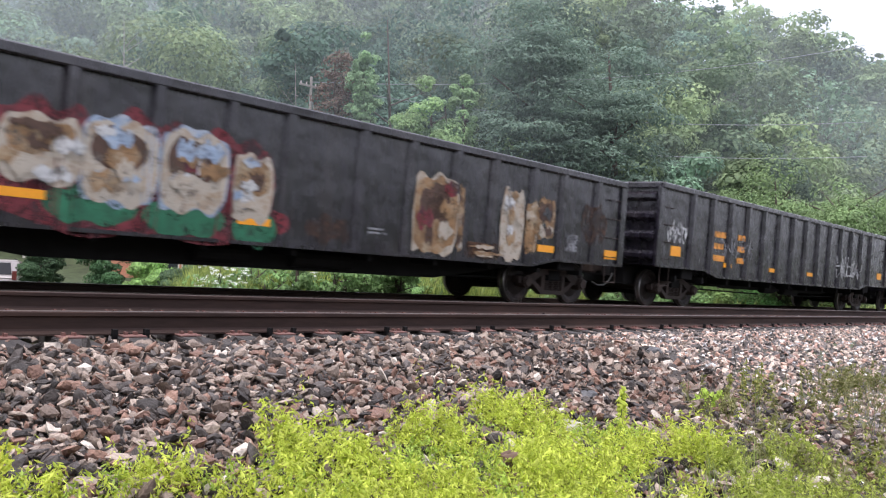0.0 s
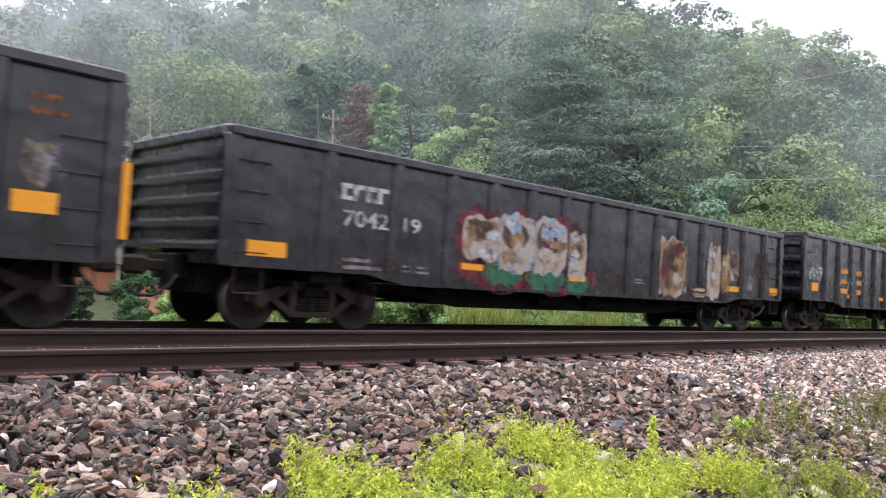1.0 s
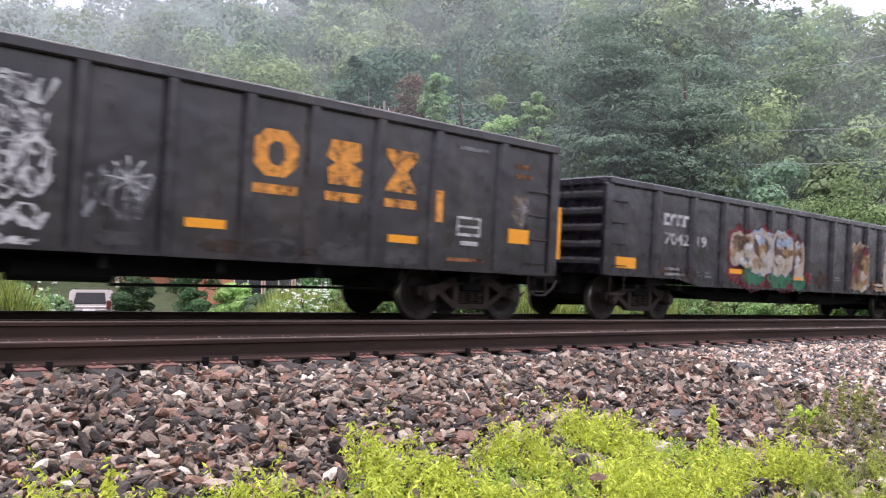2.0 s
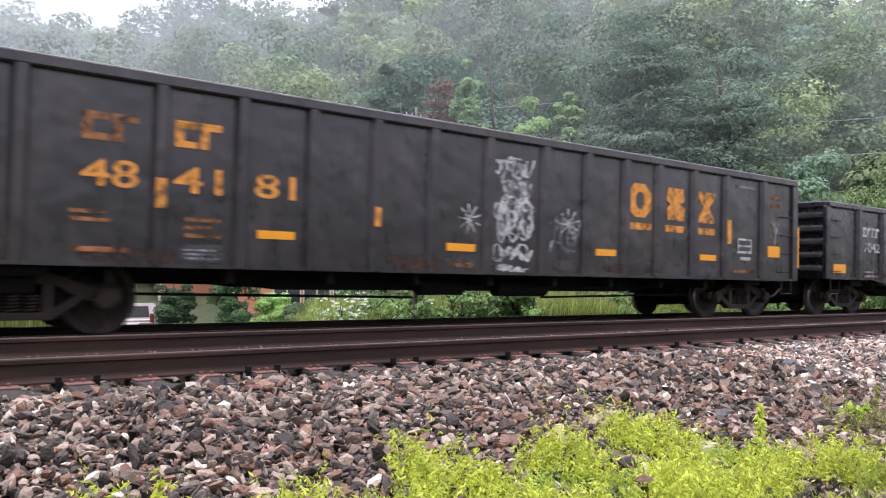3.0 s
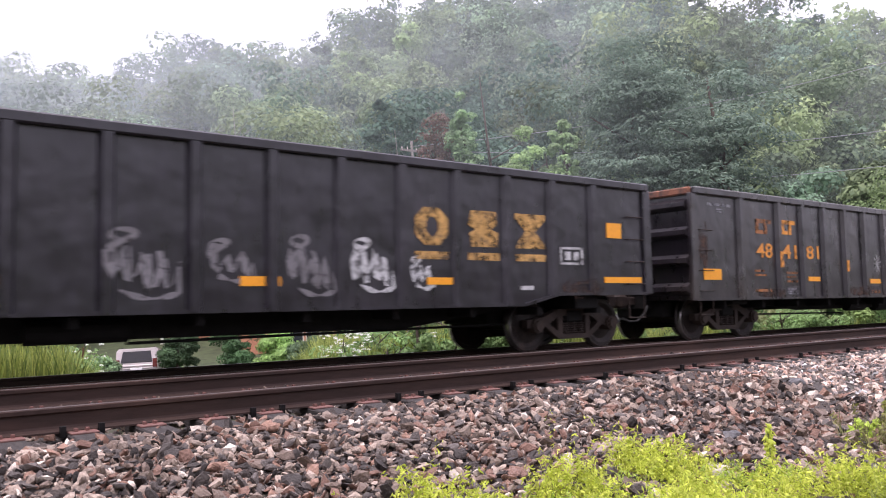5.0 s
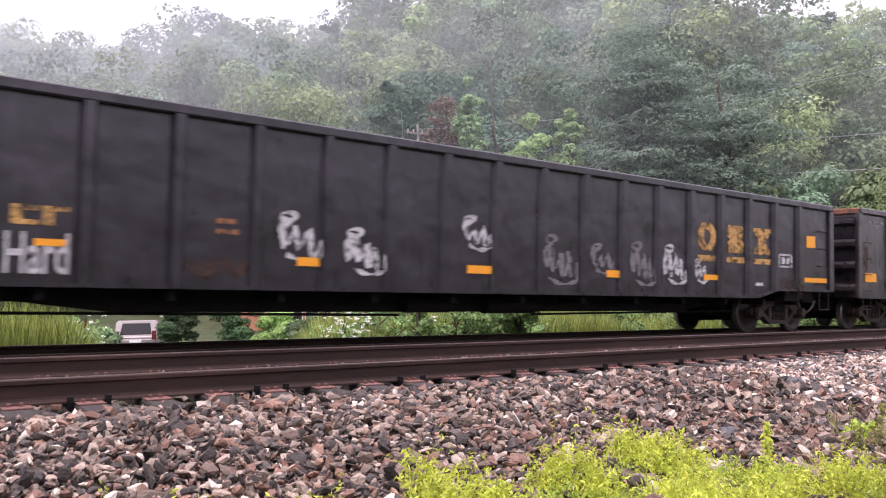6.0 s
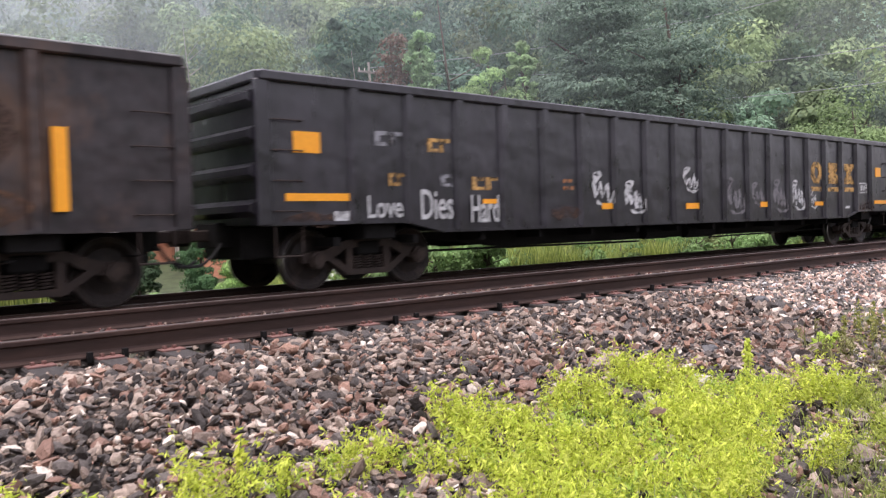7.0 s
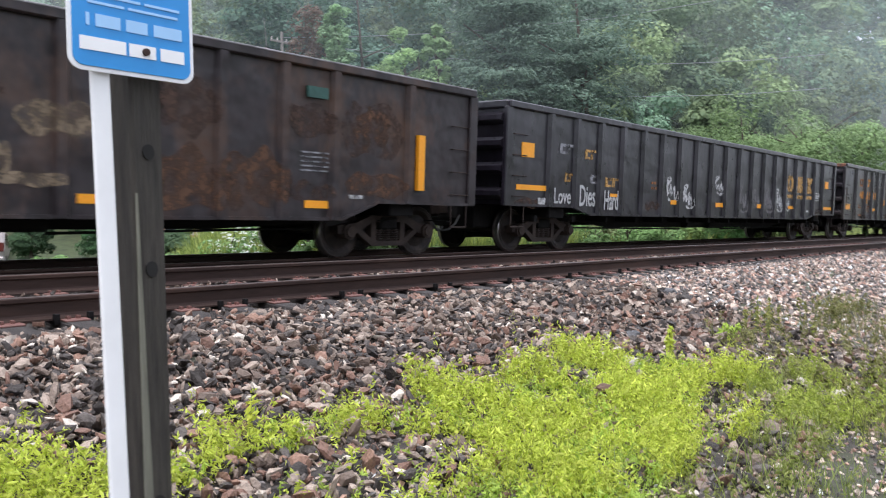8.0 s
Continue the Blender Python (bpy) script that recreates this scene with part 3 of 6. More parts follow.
def emblem(car, x0, x1, z0, z1, m, cut, lift=0.0):
    """A big painted mark as a plain notched ring, stepped block or waisted block over a base bar."""
    bm = B()
    h, w = z1 - z0, x1 - x0
    y0, y1 = -HW - 0.012 - lift, -HW
    lo, hi = z0 + 0.27 * h, z1

    def at_(u, v):
        return x0 + u * w, lo + v * (hi - lo)

    if cut == 0:
        ring = [(1, 0.72), (0.72, 1), (0.28, 1), (0, 0.74), (0, 0.26), (0.28, 0), (0.72, 0), (1, 0.28)]
        rows = []
        for u, v in ring:
            (xa, za), (xb, zb) = at_(u, v), at_(0.52 + (u - 0.52) * 0.36, 0.5 + (v - 0.5) * 0.5)
            rows.append([bm.verts.new(c) for c in ((xa, y0, za), (xb, y0, zb), (xb, y1, zb), (xa, y1, za))])
        for p, q in zip(rows, rows[1:] + rows[:1]):
            for k in range(3):
                bm.faces.new((p[k], q[k], q[(k + 1) % 4], p[(k + 1) % 4]))
    elif cut == 1:
        prism(bm, [at_(*c) for c in ((0.12, 1), (0.9, 1), (0.94, 0.62), (0.72, 0.5), (0.98, 0.4), (0.92, 0), (0.1, 0), (0.04, 0.36), (0.24, 0.48), (0.0, 0.6))], y0, y1)
    else:
        prism(bm, [at_(*c) for c in ((0, 1), (1, 1), (1, 0.84), (0.66, 0.5), (0.94, 0.16), (1, 0), (0, 0), (0.06, 0.16), (0.34, 0.5), (0, 0.84))], y0, y1)
    bmesh.ops.recalc_face_normals(bm, faces=bm.faces)
    part("mark_base_bar", box(B(), x0, x1, y0, y1, z0, z0 + 0.15 * h), M[m], car)
    return part("painted_mark", bm, M[m], car)


def flourish(car, x0, x1, z0, z1, m, seed, letters=4, width=0.05):
    """A sprayed tag that cannot be read: a halo, bent upright strokes and a sweeping line under them, in one stroke."""
    r = random.Random(seed)
    w, h = x1 - x0, z1 - z0
    pts = []
    for k in range(15):
        a = 6.6 * k / 14
        pts.append((x0 + w * (0.3 + 0.17 * math.cos(a)), z1 - h * (0.1 - 0.08 * math.sin(a))))
    n = letters * 10
    ph = r.uniform(0, 1)
    for k in range(n + 1):
        u = k / n
        lean = 0.1 * math.sin(letters * u * 6.283 + ph)
        mid = 0.52 - 0.12 * u + 0.05 * math.sin(7 * u + seed)
        amp = r.uniform(0.2, 0.28)
        pts.append((x0 + w * (0.04 + 0.88 * u + lean), z0 + h * (mid + amp * math.sin(letters * u * 12.566 + ph) + 0.06 * math.sin(31 * u))))
    for k in range(13):
        u = k / 12
        pts.append((x1 - w * (0.02 + 0.72 * u), z0 + h * (0.1 - 0.1 * math.sin(3.14 * u) + 0.05 * u)))
    bm = B()
    ribbon(bm, pts, width, lambda x: side_y(car, x) - 0.005)
    bmesh.ops.recalc_face_normals(bm, faces=bm.faces)
    return part("spray_tag", bm, M[m], car)


def sprayed_star(car, cx, cz, r, m, width=0.03):
    """A small star of crossing strokes."""
    bm = B()
    pts = []
    for k in range(9):
        a = 0.3 + k * 6.283 * 4 / 9
        pts += [(cx + r * math.cos(a) * f, cz + r * math.sin(a) * f) for f in (0.3, 0.7, 1.0, 0.6)]
    ribbon(bm, pts, width, lambda x: side_y(car, x) - 0.005)
    bmesh.ops.recalc_face_normals(bm, faces=bm.faces)
    return part("spray_tag", bm, M[m], car)


def gondola(x0, x1, top, sill, belly, ribs, paint, end_style, label, rib_w=0.11, axles=None, rusty_chord=False, slip=0.0, step=0.0, edge_glint=False):
    """An open gondola car in its own space: x along the track from x0 to x1, z from the rail head."""
    car = new("gondola_car")
    tagged(car, label, "freight car", group="cars of the freight train")
    L, P = x1 - x0, M[paint]
    CAR_POSTS[car.name] = ribs
    es = sill + step
    # sides
    for s in (-1, 1):
        ya, yb = (HW - 0.03, HW) if s > 0 else (-HW, -HW + 0.03)
        low = [(x0, es), (x0 + 2.45, es), (x0 + 3.25, sill), (x1 - 3.25, sill), (x1 - 2.45, es), (x1, es)]
        part("side_panel", prism(B(), low + [(x1, top - 0.1), (x0, top - 0.1)], ya, yb), P, car)
        bm = box(B(), x0 - 0.04, x1 + 0.04, s * HW - 0.09, s * HW + 0.09, top - 0.14, top, 0.02)
        part("top_chord", bm, P, car)
        # a thin pale strip paints the highlight along the top chord
        if edge_glint:
            part("edge_glint", box(B(), x0, x1, s * (HW + 0.078) - 0.016, s * (HW + 0.078) + 0.016, top - 0.022, top + 0.004, 0.006), M["glint_steel"], car)
        part("side_sill", prism(B(), low + [(x, z + 0.05) for x, z in low[::-1]], s * HW - 0.05, s * HW + 0.035), P, car)
        for rx in ribs:
            bm = B()
            w = rib_w
            lo, hi = float(np.interp(rx, [q[0] for q in low], [q[1] for q in low])) + 0.01, top - 0.13
            v = [(-w, 0), (-w * 0.55, -0.085), (w * 0.55, -0.085), (w, 0)]
            a = [bm.verts.new((rx + px, s * (HW - 0.002) + (py if s < 0 else -py), lo)) for px, py in v]
            b = [bm.verts.new((rx + px, s * (HW - 0.002) + (py if s < 0 else -py), hi)) for px, py in v]
            for i in range(3):
                bm.faces.new((a[i], a[i + 1], b[i + 1], b[i]))
            bm.faces.new(a)
            bm.faces.new(b)
            bmesh.ops.recalc_face_normals(bm, faces=bm.faces)
            part("side_post", bm, P, car)
    # ends
    for s, xe in ((-1, x0), (1, x1)):
        part("end_panel", box(B(), xe - 0.02, xe + 0.02, -HW, HW, es + 0.02, top - 0.1), P, car)
        part("end_chord", box(B(), xe - 0.1, xe + 0.1, -HW - 0.02, HW + 0.02, top - 0.15, top + 0.003, 0.025), M["redrust"] if rusty_chord and s < 0 else P, car)
        n = 5 if end_style == "pressed" else 4
        for i in range(n):
            z = es + 0.25 + (top - 0.35 - es - 0.25) * i / (n - 1)
            hh = 0.1 if end_style == "pressed" else 0.13
            bm = B()
            y = HW - 0.05
            dx = 0.11 if end_style == "pressed" else 0.17
            xs = xe + s * 0.015
            pr = [(xs, z - hh), (xs + s * dx, z - hh * 0.35), (xs + s * dx, z + hh * 0.35), (xs, z + hh)]
            prism(bm, pr, -y, y)
            part("end_rib", bm, M["wet_edge"] if end_style == "pressed" else P, car)
        for s2 in (-1, 1):
            part("corner_post", box(B(), xe - 0.11, xe + 0.11, s2 * HW - 0.06, s2 * HW + 0.05, es, top - 0.12, 0.02), P, car)
        # coupler and draft gear
        bm = box(B(), min(xe, xe + s * 0.45), max(xe, xe + s * 0.45), -0.1, 0.1, 0.78, 0.95, 0.02)
        box(bm, min(xe + s * 0.42, xe + s * 0.72), max(xe + s * 0.42, xe + s * 0.72), -0.16, 0.14, 0.72, 1.0, 0.05)
        part("coupler", bm, M["truck"], car)
        part("striker", box(B(), xe - 0.15, xe + 0.15, -0.35, 0.35, 0.68, 1.05, 0.02), M["under"], car)
        pts = [(xe + s * 0.1, -0.4, 0.75), (xe + s * 0.22, -0.39, 0.58), (xe + s * 0.4, -0.35, 0.44), (xe + s * 0.58, -0.28, 0.43), (xe + s * 0.72, -0.22, 0.5)]
        part("air_hose", tube(B(), pts, 0.025, 8), M["tyre"], car)
        # grab irons on the side near the end
        for i in range(4):
            z = es + 0.2 + 0.42 * i
            if z < top - 0.25:
                part("grab_iron", tube(B(), [(xe - s * 0.14, -HW, z), (xe - s * 0.14, -HW - 0.06, z), (xe - s * 0.16, -HW - 0.07, z), (xe - s * 0.58, -HW - 0.07, z), (xe - s * 0.6, -HW - 0.06, z), (xe - s * 0.6, -HW, z)], 0.011), M["truck"], car)
        bm = cyl(B(), (xe - s * 0.14, -HW - 0.03, es + 0.02), (xe - s * 0.14, -HW - 0.03, 0.55), 0.012, seg=6)
        cyl(bm, (xe - s * 0.58, -HW - 0.03, es + 0.02), (xe - s * 0.58, -HW - 0.03, 0.55), 0.012, seg=6)
        cyl(bm, (xe - s * 0.14, -HW - 0.03, 0.55), (xe - s * 0.58, -HW - 0.03, 0.55), 0.014, seg=6)
        part("sill_step", bm, M["truck"], car)
    # floor, load line, underframe
    part("floor", box(B(), x0, x1, -HW + 0.04, HW - 0.04, es + 0.01, es + 0.08), M["under"], car)
    part("center_sill", box(B(), x0 + 0.2, x1 - 0.2, -0.3, 0.3, 0.62, sill - 0.02), M["under"], car)
    e0, e1 = x0 + 3.0, x1 - 3.0
    for s in (-1, 1):
        bm = prism(B(), [(e0 - 0.3, sill), (e0 + 0.1, sill - 0.06), (e0 + 2.2, belly), (e1 - 2.2, belly), (e1 - 0.1, sill - 0.06), (e1 + 0.3, sill)], s * 0.8 - 0.02, s * 0.8 + 0.02)
        part("belly_girder", bm, M["under"], car)
    for i in range(int(L / 1.5)):
        xx = x0 + 1.2 + i * 1.5
        part("cross_bearer", box(B(), xx, xx + 0.1, -1.4, 1.4, max(belly, 0.66), sill - 0.02), M["under"], car)
    mid = (x0 + x1) / 2
    part("brake_cylinder", cyl(B(), (mid - 1.4, -0.9, 0.62), (mid - 0.5, -0.9, 0.62), 0.13), M["under"], car)
    part("air_reservoir", cyl(B(), (mid + 0.3, -0.85, 0.62), (mid + 1.5, -0.85, 0.62), 0.15), M["under"], car)
    part("brake_rod", cyl(B(), (e0, -0.7, 0.5), (mid - 1.4, -0.8, 0.45), 0.02, seg=6), M["under"], car)
    part("brake_rod", cyl(B(), (mid + 1.5, -0.8, 0.45), (e1, -0.7, 0.5), 0.02, seg=6), M["under"], car)
    for xc in axles:
        part("body_bolster", box(B(), xc - 0.3, xc + 0.3, -1.4, 1.4, 0.74, es + 0.01, 0.02), M["under"], car)
        truck(car, xc)
    for xa, xb in ((x0 + 0.1, x0 + 3.3), (x1 - 3.3, x1 - 0.1)):
        part("stub_sill", box(B(), xa, xb, -0.62, 0.62, 0.5, es, 0.02), M["under"], car)
    car.matrix_world = pose(0, TRACKS[1]["y"], TRACKS[1]["z"], CANT)
    KEYED_CARS.append((car, slip))
    return car


def reflectors(car, items):
    for x0, x1, z0, z1 in items:
        plate(car, "reflector", x0, x1, z0, z1, "yellow", lift=0.002)


# first car in view: low black gondola with a large sprayed piece
A = gondola(-0.24, 17.28, 2.83, 0.77, 0.42, [1.38, 2.74, 4.0, 5.05, 6.13, 7.2, 8.17, 9.57, 10.65, 11.74, 12.78, 13.98, 14.98, 16.24], "black", "pressed",
            "weathered black gondola car with multicoloured spray lettering on its side", axles=(1.57, 15.5), slip=-0.04, step=0.14)
reflectors(A, [(0.09, 0.72, 1.07, 1.29), (4.31, 4.86, 1.11, 1.22), (7.41, 7.95, 1.05, 1.16), (10.97, 11.45, 1.05, 1.16), (14.25, 14.8, 1.08, 1.22), (16.68, 17.2, 1.06, 1.26)])
blocks(A, 1.64, 2.6, 2.03, 2.28, "white_worn", 4)
lettering(A, "7042", 1.70, 2.60, 1.63, 1.88, "white_worn")
lettering(A, "19", 2.93, 3.3, 1.63, 1.87, "white_worn")
bars(A, 2.95, 3.55, 0.98, 1.1, "grey_worn", 2)
bars(A, 1.75, 2.5, 0.98, 1.15, "grey_worn", 2)
bars(A, 9.8, 10.2, 1.1, 1.2, "grey_worn", 2)
plate(A, "stencil_panel", 15.2, 15.6, 1.15, 1.5, "grey_worn")
for i, (cx, cz, w, h) in enumerate([(4.8, 1.75, 1.3, 1.0), (6.0, 1.7, 1.6, 1.15), (7.2, 1.65, 1.5, 1.15), (6.2, 1.1, 3.9, 0.7)]):
    blob(A, "sprayed_cloud", cx, cz, w, h, "maroon", 0, 10 + i, 6, 0.1)
for i, (cx, cz, w, h) in enumerate([(5.4, 1.1, 1.1, 0.45), (6.6, 1.05, 1.1, 0.5), (7.7, 1.0, 0.7, 0.5)]):
    blob(A, "sprayed_shape", cx, cz, w, h, "green", 1, 20 + i, 5, 0.1)


def sprayed_letter(car, x0, x1, z0, z1, body, tones, seed, edge=None, heart=None):
    """One bulging letter that cannot be read: a bright edge, a body, a darker heart in its upper half and streaks."""
    r = random.Random(seed)
    cx, cz, w, h = (x0 + x1) / 2, (z0 + z1) / 2, x1 - x0, z1 - z0
    if edge:
        blob(car, "sprayed_edge", cx - 0.02, cz + 0.02, w * 1.1, h * 1.06, edge, 2, seed, 4, 0.06, 7)
    blob(car, "sprayed_letter", cx, cz, w, h, body, 3, seed + 1, 4, 0.06, 7)
    if heart:
        blob(car, "sprayed_heart", cx + r.uniform(-0.04, 0.04) * w, cz + 0.16 * h, w * 0.74, h * 0.5, heart[0], 4, seed + 2, 3, 0.16, 3)
        blob(car, "sprayed_heart", cx + 0.05 * w, cz + 0.12 * h, w * 0.42, h * 0.3, heart[1], 5, seed + 3, 3, 0.2, 3)
    for k in range(8):
        tone = tones[k % len(tones)]
        bw, bh = w * r.uniform(0.16, 0.4), h * r.uniform(0.08, 0.26)
        blob(car, "sprayed_fill", r.uniform(x0 + bw / 2, x1 - bw / 2), r.uniform(z0 + bh / 2, z1 - bh / 2), bw, bh, tone, 6 + k, seed + 10 + k, 5, 0.35, 3)


sprayed_letter(A, 4.3, 5.25, 1.3, 2.08, "cream", ("tan", "cream", "brown", "white_worn"), 400, "maroon", ("tan", "brown"))
sprayed_letter(A, 5.25, 6.15, 1.15, 2.15, "cream", ("white_worn", "tan", "pale_blue", "cream"), 430, "pale_blue", ("brown", "tan"))
sprayed_letter(A, 6.24, 7.15, 1.15, 2.18, "cream", ("tan", "white_worn", "pale_blue", "cream"), 460, "pale_blue", ("brown", "maroon"))
sprayed_letter(A, 7.25, 7.95, 1.1, 2.02, "cream", ("tan", "white_worn", "pale_blue", "cream"), 490, "maroon", ("tan", "brown"))
sprayed_letter(A, 10.75, 11.75, 0.9, 2.16, "tan", ("brown", "cream", "maroon", "tan"), 520, "cream", ("brown", "bloom"))
sprayed_letter(A, 11.8, 12.02, 0.95, 2.1, "tan", ("cream", "brown", "tan"), 550)
sprayed_letter(A, 12.1, 13.1, 0.85, 1.14, "redrust_patch", ("tan", "cream", "tan"), 565)
sprayed_letter(A, 13.05, 13.75, 0.85, 2.2, "cream", ("cream", "tan", "white_worn"), 580)
sprayed_letter(A, 13.8, 14.2, 1.05, 2.05, "tan", ("cream", "tan"), 600)
sprayed_letter(A, 14.15, 14.75, 1.35, 2.15, "tan", ("black", "cream", "brown"), 610, None, ("brown", "black"))

# second car: tall black gondola with yellow marks
Bcar = gondola(-19.75, -1.72, 3.18, 0.84, 0.56, [-18.05, -16.5, -15.45, -14.43, -13.38, -12.33, -11.2, -9.92, -8.85, -7.79, -6.8, -5.64, -4.5, -3.05], "black_b", "ladder",
               "tall dusty black gondola car, worn yellow marks, white spray tag", axles=(-17.95, -3.2), rusty_chord=True, slip=-0.14, edge_glint=True)
reflectors(Bcar, [(-19.42, -18.8, 1.27, 1.5), (-15.2, -14.66, 1.25, 1.36), (-12.04, -11.46, 1.2, 1.32), (-8.59, -8.04, 1.23, 1.35), (-5.4, -4.84, 1.23, 1.35), (-2.83, -2.33, 1.37, 1.62)])
for i, (a, b) in enumerate(((-7.71, -7.02), (-6.55, -5.93), (-5.5, -4.9))):
    emblem(Bcar, a, b, 1.76, 2.64, "yellow_worn", (0, 1, 2)[i])
blocks(Bcar, -17.4, -16.72, 2.31, 2.64, "orange_worn", 2)
blocks(Bcar, -16.32, -15.68, 2.33, 2.66, "yellow_worn", 2)
lettering(Bcar, "48", -17.4, -16.75, 1.77, 2.1, "yellow_sign")
lettering(Bcar, "41", -16.33, -15.7, 1.77, 2.1, "yellow_sign")
lettering(Bcar, "81", -15.25, -14.66, 1.78, 2.1, "yellow_sign")
for a, b, c, d, rows in ((-17.5, -17.05, 1.36, 1.5, 2), (-17.51, -16.85, 1.01, 1.07, 1), (-16.17, -15.71, 1.22, 1.47, 3), (-12.0, -11.5, 0.95, 1.02, 1), (-4.2, -3.4, 1.0, 1.06, 1), (-2.7, -2.3, 2.5, 2.75, 2)):
    bars(Bcar, a, b, c, d, "orange_worn", rows)
bars(Bcar, -16.19, -15.71, 0.95, 1.08, "grey_worn", 3)
bars(Bcar, -19.22, -18.36, 2.83, 2.89, "grey_worn", 1)
bars(Bcar, -18.9, -18.65, 2.7, 2.78, "grey_worn", 2)
bars(Bcar, -4.1, -3.4, 2.83, 2.89, "grey_worn", 1)
plate(Bcar, "yellow_stripe", -16.56, -16.44, 1.56, 1.92, "yellow_worn", lift=0.09)
plate(Bcar, "yellow_stripe", -13.42, -13.32, 1.5, 1.78, "yellow_worn", lift=0.09)
plate(Bcar, "yellow_stripe", -4.55, -4.42, 1.6, 2.1, "yellow_worn", lift=0.09)
plate(Bcar, "stencil_panel", -4.02, -3.5, 1.42, 1.74, "white_worn", "black panel with white stencilled frame")
plate(Bcar, "stencil_face", -3.98, -3.54, 1.47, 1.56, "black_b", lift=0.004)
plate(Bcar, "stencil_face", -3.98, -3.54, 1.6, 1.7, "black_b", lift=0.004)
for k, (z0, z1, x0, x1) in enumerate(((2.42, 2.78, -11.08, -10.2), (2.1, 2.5, -10.95, -10.25), (1.75, 2.15, -11.05, -10.15), (1.35, 1.8, -11.0, -10.2), (1.05, 1.35, -11.05, -10.2), (0.9, 1.0, -10.95, -10.3))):
    scribble(Bcar, x0, x1, z0, z1, "white_worn", 30 + k, 6, 0.056)
scribble(Bcar, -10.95, -10.25, 1.3, 2.3, "white_worn", 41, 3, 0.04, 1)
scribble(Bcar, -9.85, -9.05, 1.25, 1.95, "grey_worn", 4, 8, 0.035)
sprayed_star(Bcar, -11.58, 1.72, 0.24, "white_worn")
sprayed_star(Bcar, -9.3, 1.75, 0.28, "white_worn")
for a, b, c in ((-12.05, -11.45, 0.2), (-9.7, -9.1, 0.16), (-7.6, -6.97, 0.26), (-6.62, -5.85, 0.25), (-5.48, -4.72, 0.24), (-16.2, -15.62, 0.22)):
    blob(Bcar, "grey_patch", (a + b) / 2, 1.03, b - a, c, "grey_patch", 0, int(-100 * a), 3, 0.05, 9)
bars(Bcar, -3.92, -3.55, 1.27, 1.34, "white_worn", 1)
blob(Bcar, "faded_patch", -2.55, 1.95, 0.42, 0.5, "bloom_pale", 0, 77, 4, 0.2)
scribble(Bcar, -2.75, -2.3, 1.7, 2.2, "grey_worn", 6, 5, 0.04)
part("end_board", box(B(), -1.605, -1.5, -HW - 0.02, -HW + 0.1, 1.15, 2.1), M["yellow"], Bcar, "yellow painted end ladder stile")

# third car: long black gondola
C = gondola(-43.45, -21.42, 3.1, 0.81, 0.5, [-41.95 + 1.056 * i for i in range(19)], "black_c", "ladder",
            "long sooty black gondola car with white tags and yellow reflectors", axles=(-41.4, -23.0), step=0.17)
reflectors(C, [(-43.12, -42.0, 1.32, 1.43), (-36.05, -35.52, 1.15, 1.27), (-33.05, -32.42, 1.13, 1.26), (-29.72, -29.15, 1.15, 1.28), (-26.7, -26.1, 1.17, 1.28), (-22.65, -21.6, 1.2, 1.31), (-42.97, -42.53, 2.0, 2.3), (-22.55, -22.15, 2.03, 2.31)])
for i, (a, b) in enumerate(((-26.92, -26.28), (-25.88, -25.22), (-24.85, -24.15))):
    emblem(C, a, b, 1.56, 2.36, "faded_yellow", (0, 1, 2)[i])
lettering(C, "Love", -41.72, -41.05, 1.06, 1.4, "white_script", lift=0.004)
lettering(C, "Dies", -40.68, -40.0, 1.02, 1.5, "white_script", lift=0.004)
lettering(C, "Hard", -39.6, -38.94, 0.95, 1.42, "white_script", lift=0.016)
plate(C, "reflector", -39.3, -38.94, 1.27, 1.35, "yellow", lift=0.0)
blocks(C, -41.55, -40.98, 2.16, 2.38, "grey_worn", 2)
blocks(C, -40.5, -40.0, 2.1, 2.32, "faded_yellow", 2)
blocks(C, -41.3, -40.98, 1.55, 1.75, "faded_yellow", 2)
blocks(C, -40.25, -39.95, 1.55, 1.75, "grey_worn", 1)
blocks(C, -39.55, -38.9, 1.5, 1.72, "faded_yellow", 2)
bars(C, -37.2, -36.9, 1.52, 1.72, "orange_worn", 2)
plate(C, "white_tag_plate", -42.32, -42.06, 1.03, 1.17, "white_worn")
bars(C, -24.77, -24.46, 1.08, 1.15, "white_worn", 1)
for x0, x1, z0, z1, m, sd, k in ((-36.4, -35.68, 1.2, 1.88, "white_worn", 11, 3), (-35.35, -34.62, 1.05, 1.72, "white_worn", 12, 4), (-33.2, -32.55, 1.5, 2.05, "white_worn", 13, 3), (-31.5, -30.5, 0.98, 1.85, "grey_spray", 19, 4), (-30.2, -29.5, 1.2, 1.75, "grey_spray", 14, 3),
                                 (-29.1, -28.3, 1.0, 1.85, "grey_spray", 18, 4), (-28.1, -27.3, 1.05, 1.84, "white_worn", 16, 4), (-27.05, -26.55, 1.1, 1.6, "white_worn", 17, 3)):
    flourish(C, x0, x1, z0, z1, m, sd, k, 0.075)
bm = B()
for a, b, c, d in ((-23.8, -23.21, 1.52, 1.56), (-23.8, -23.21, 1.79, 1.83), (-23.8, -23.75, 1.52, 1.83), (-23.26, -23.21, 1.52, 1.83), (-23.68, -23.53, 1.6, 1.75), (-23.45, -23.33, 1.6, 1.75)):
    box(bm, a, b, -HW - 0.012, -HW, c, d)
part("stencil_frame", bm, M["white_worn"], C)

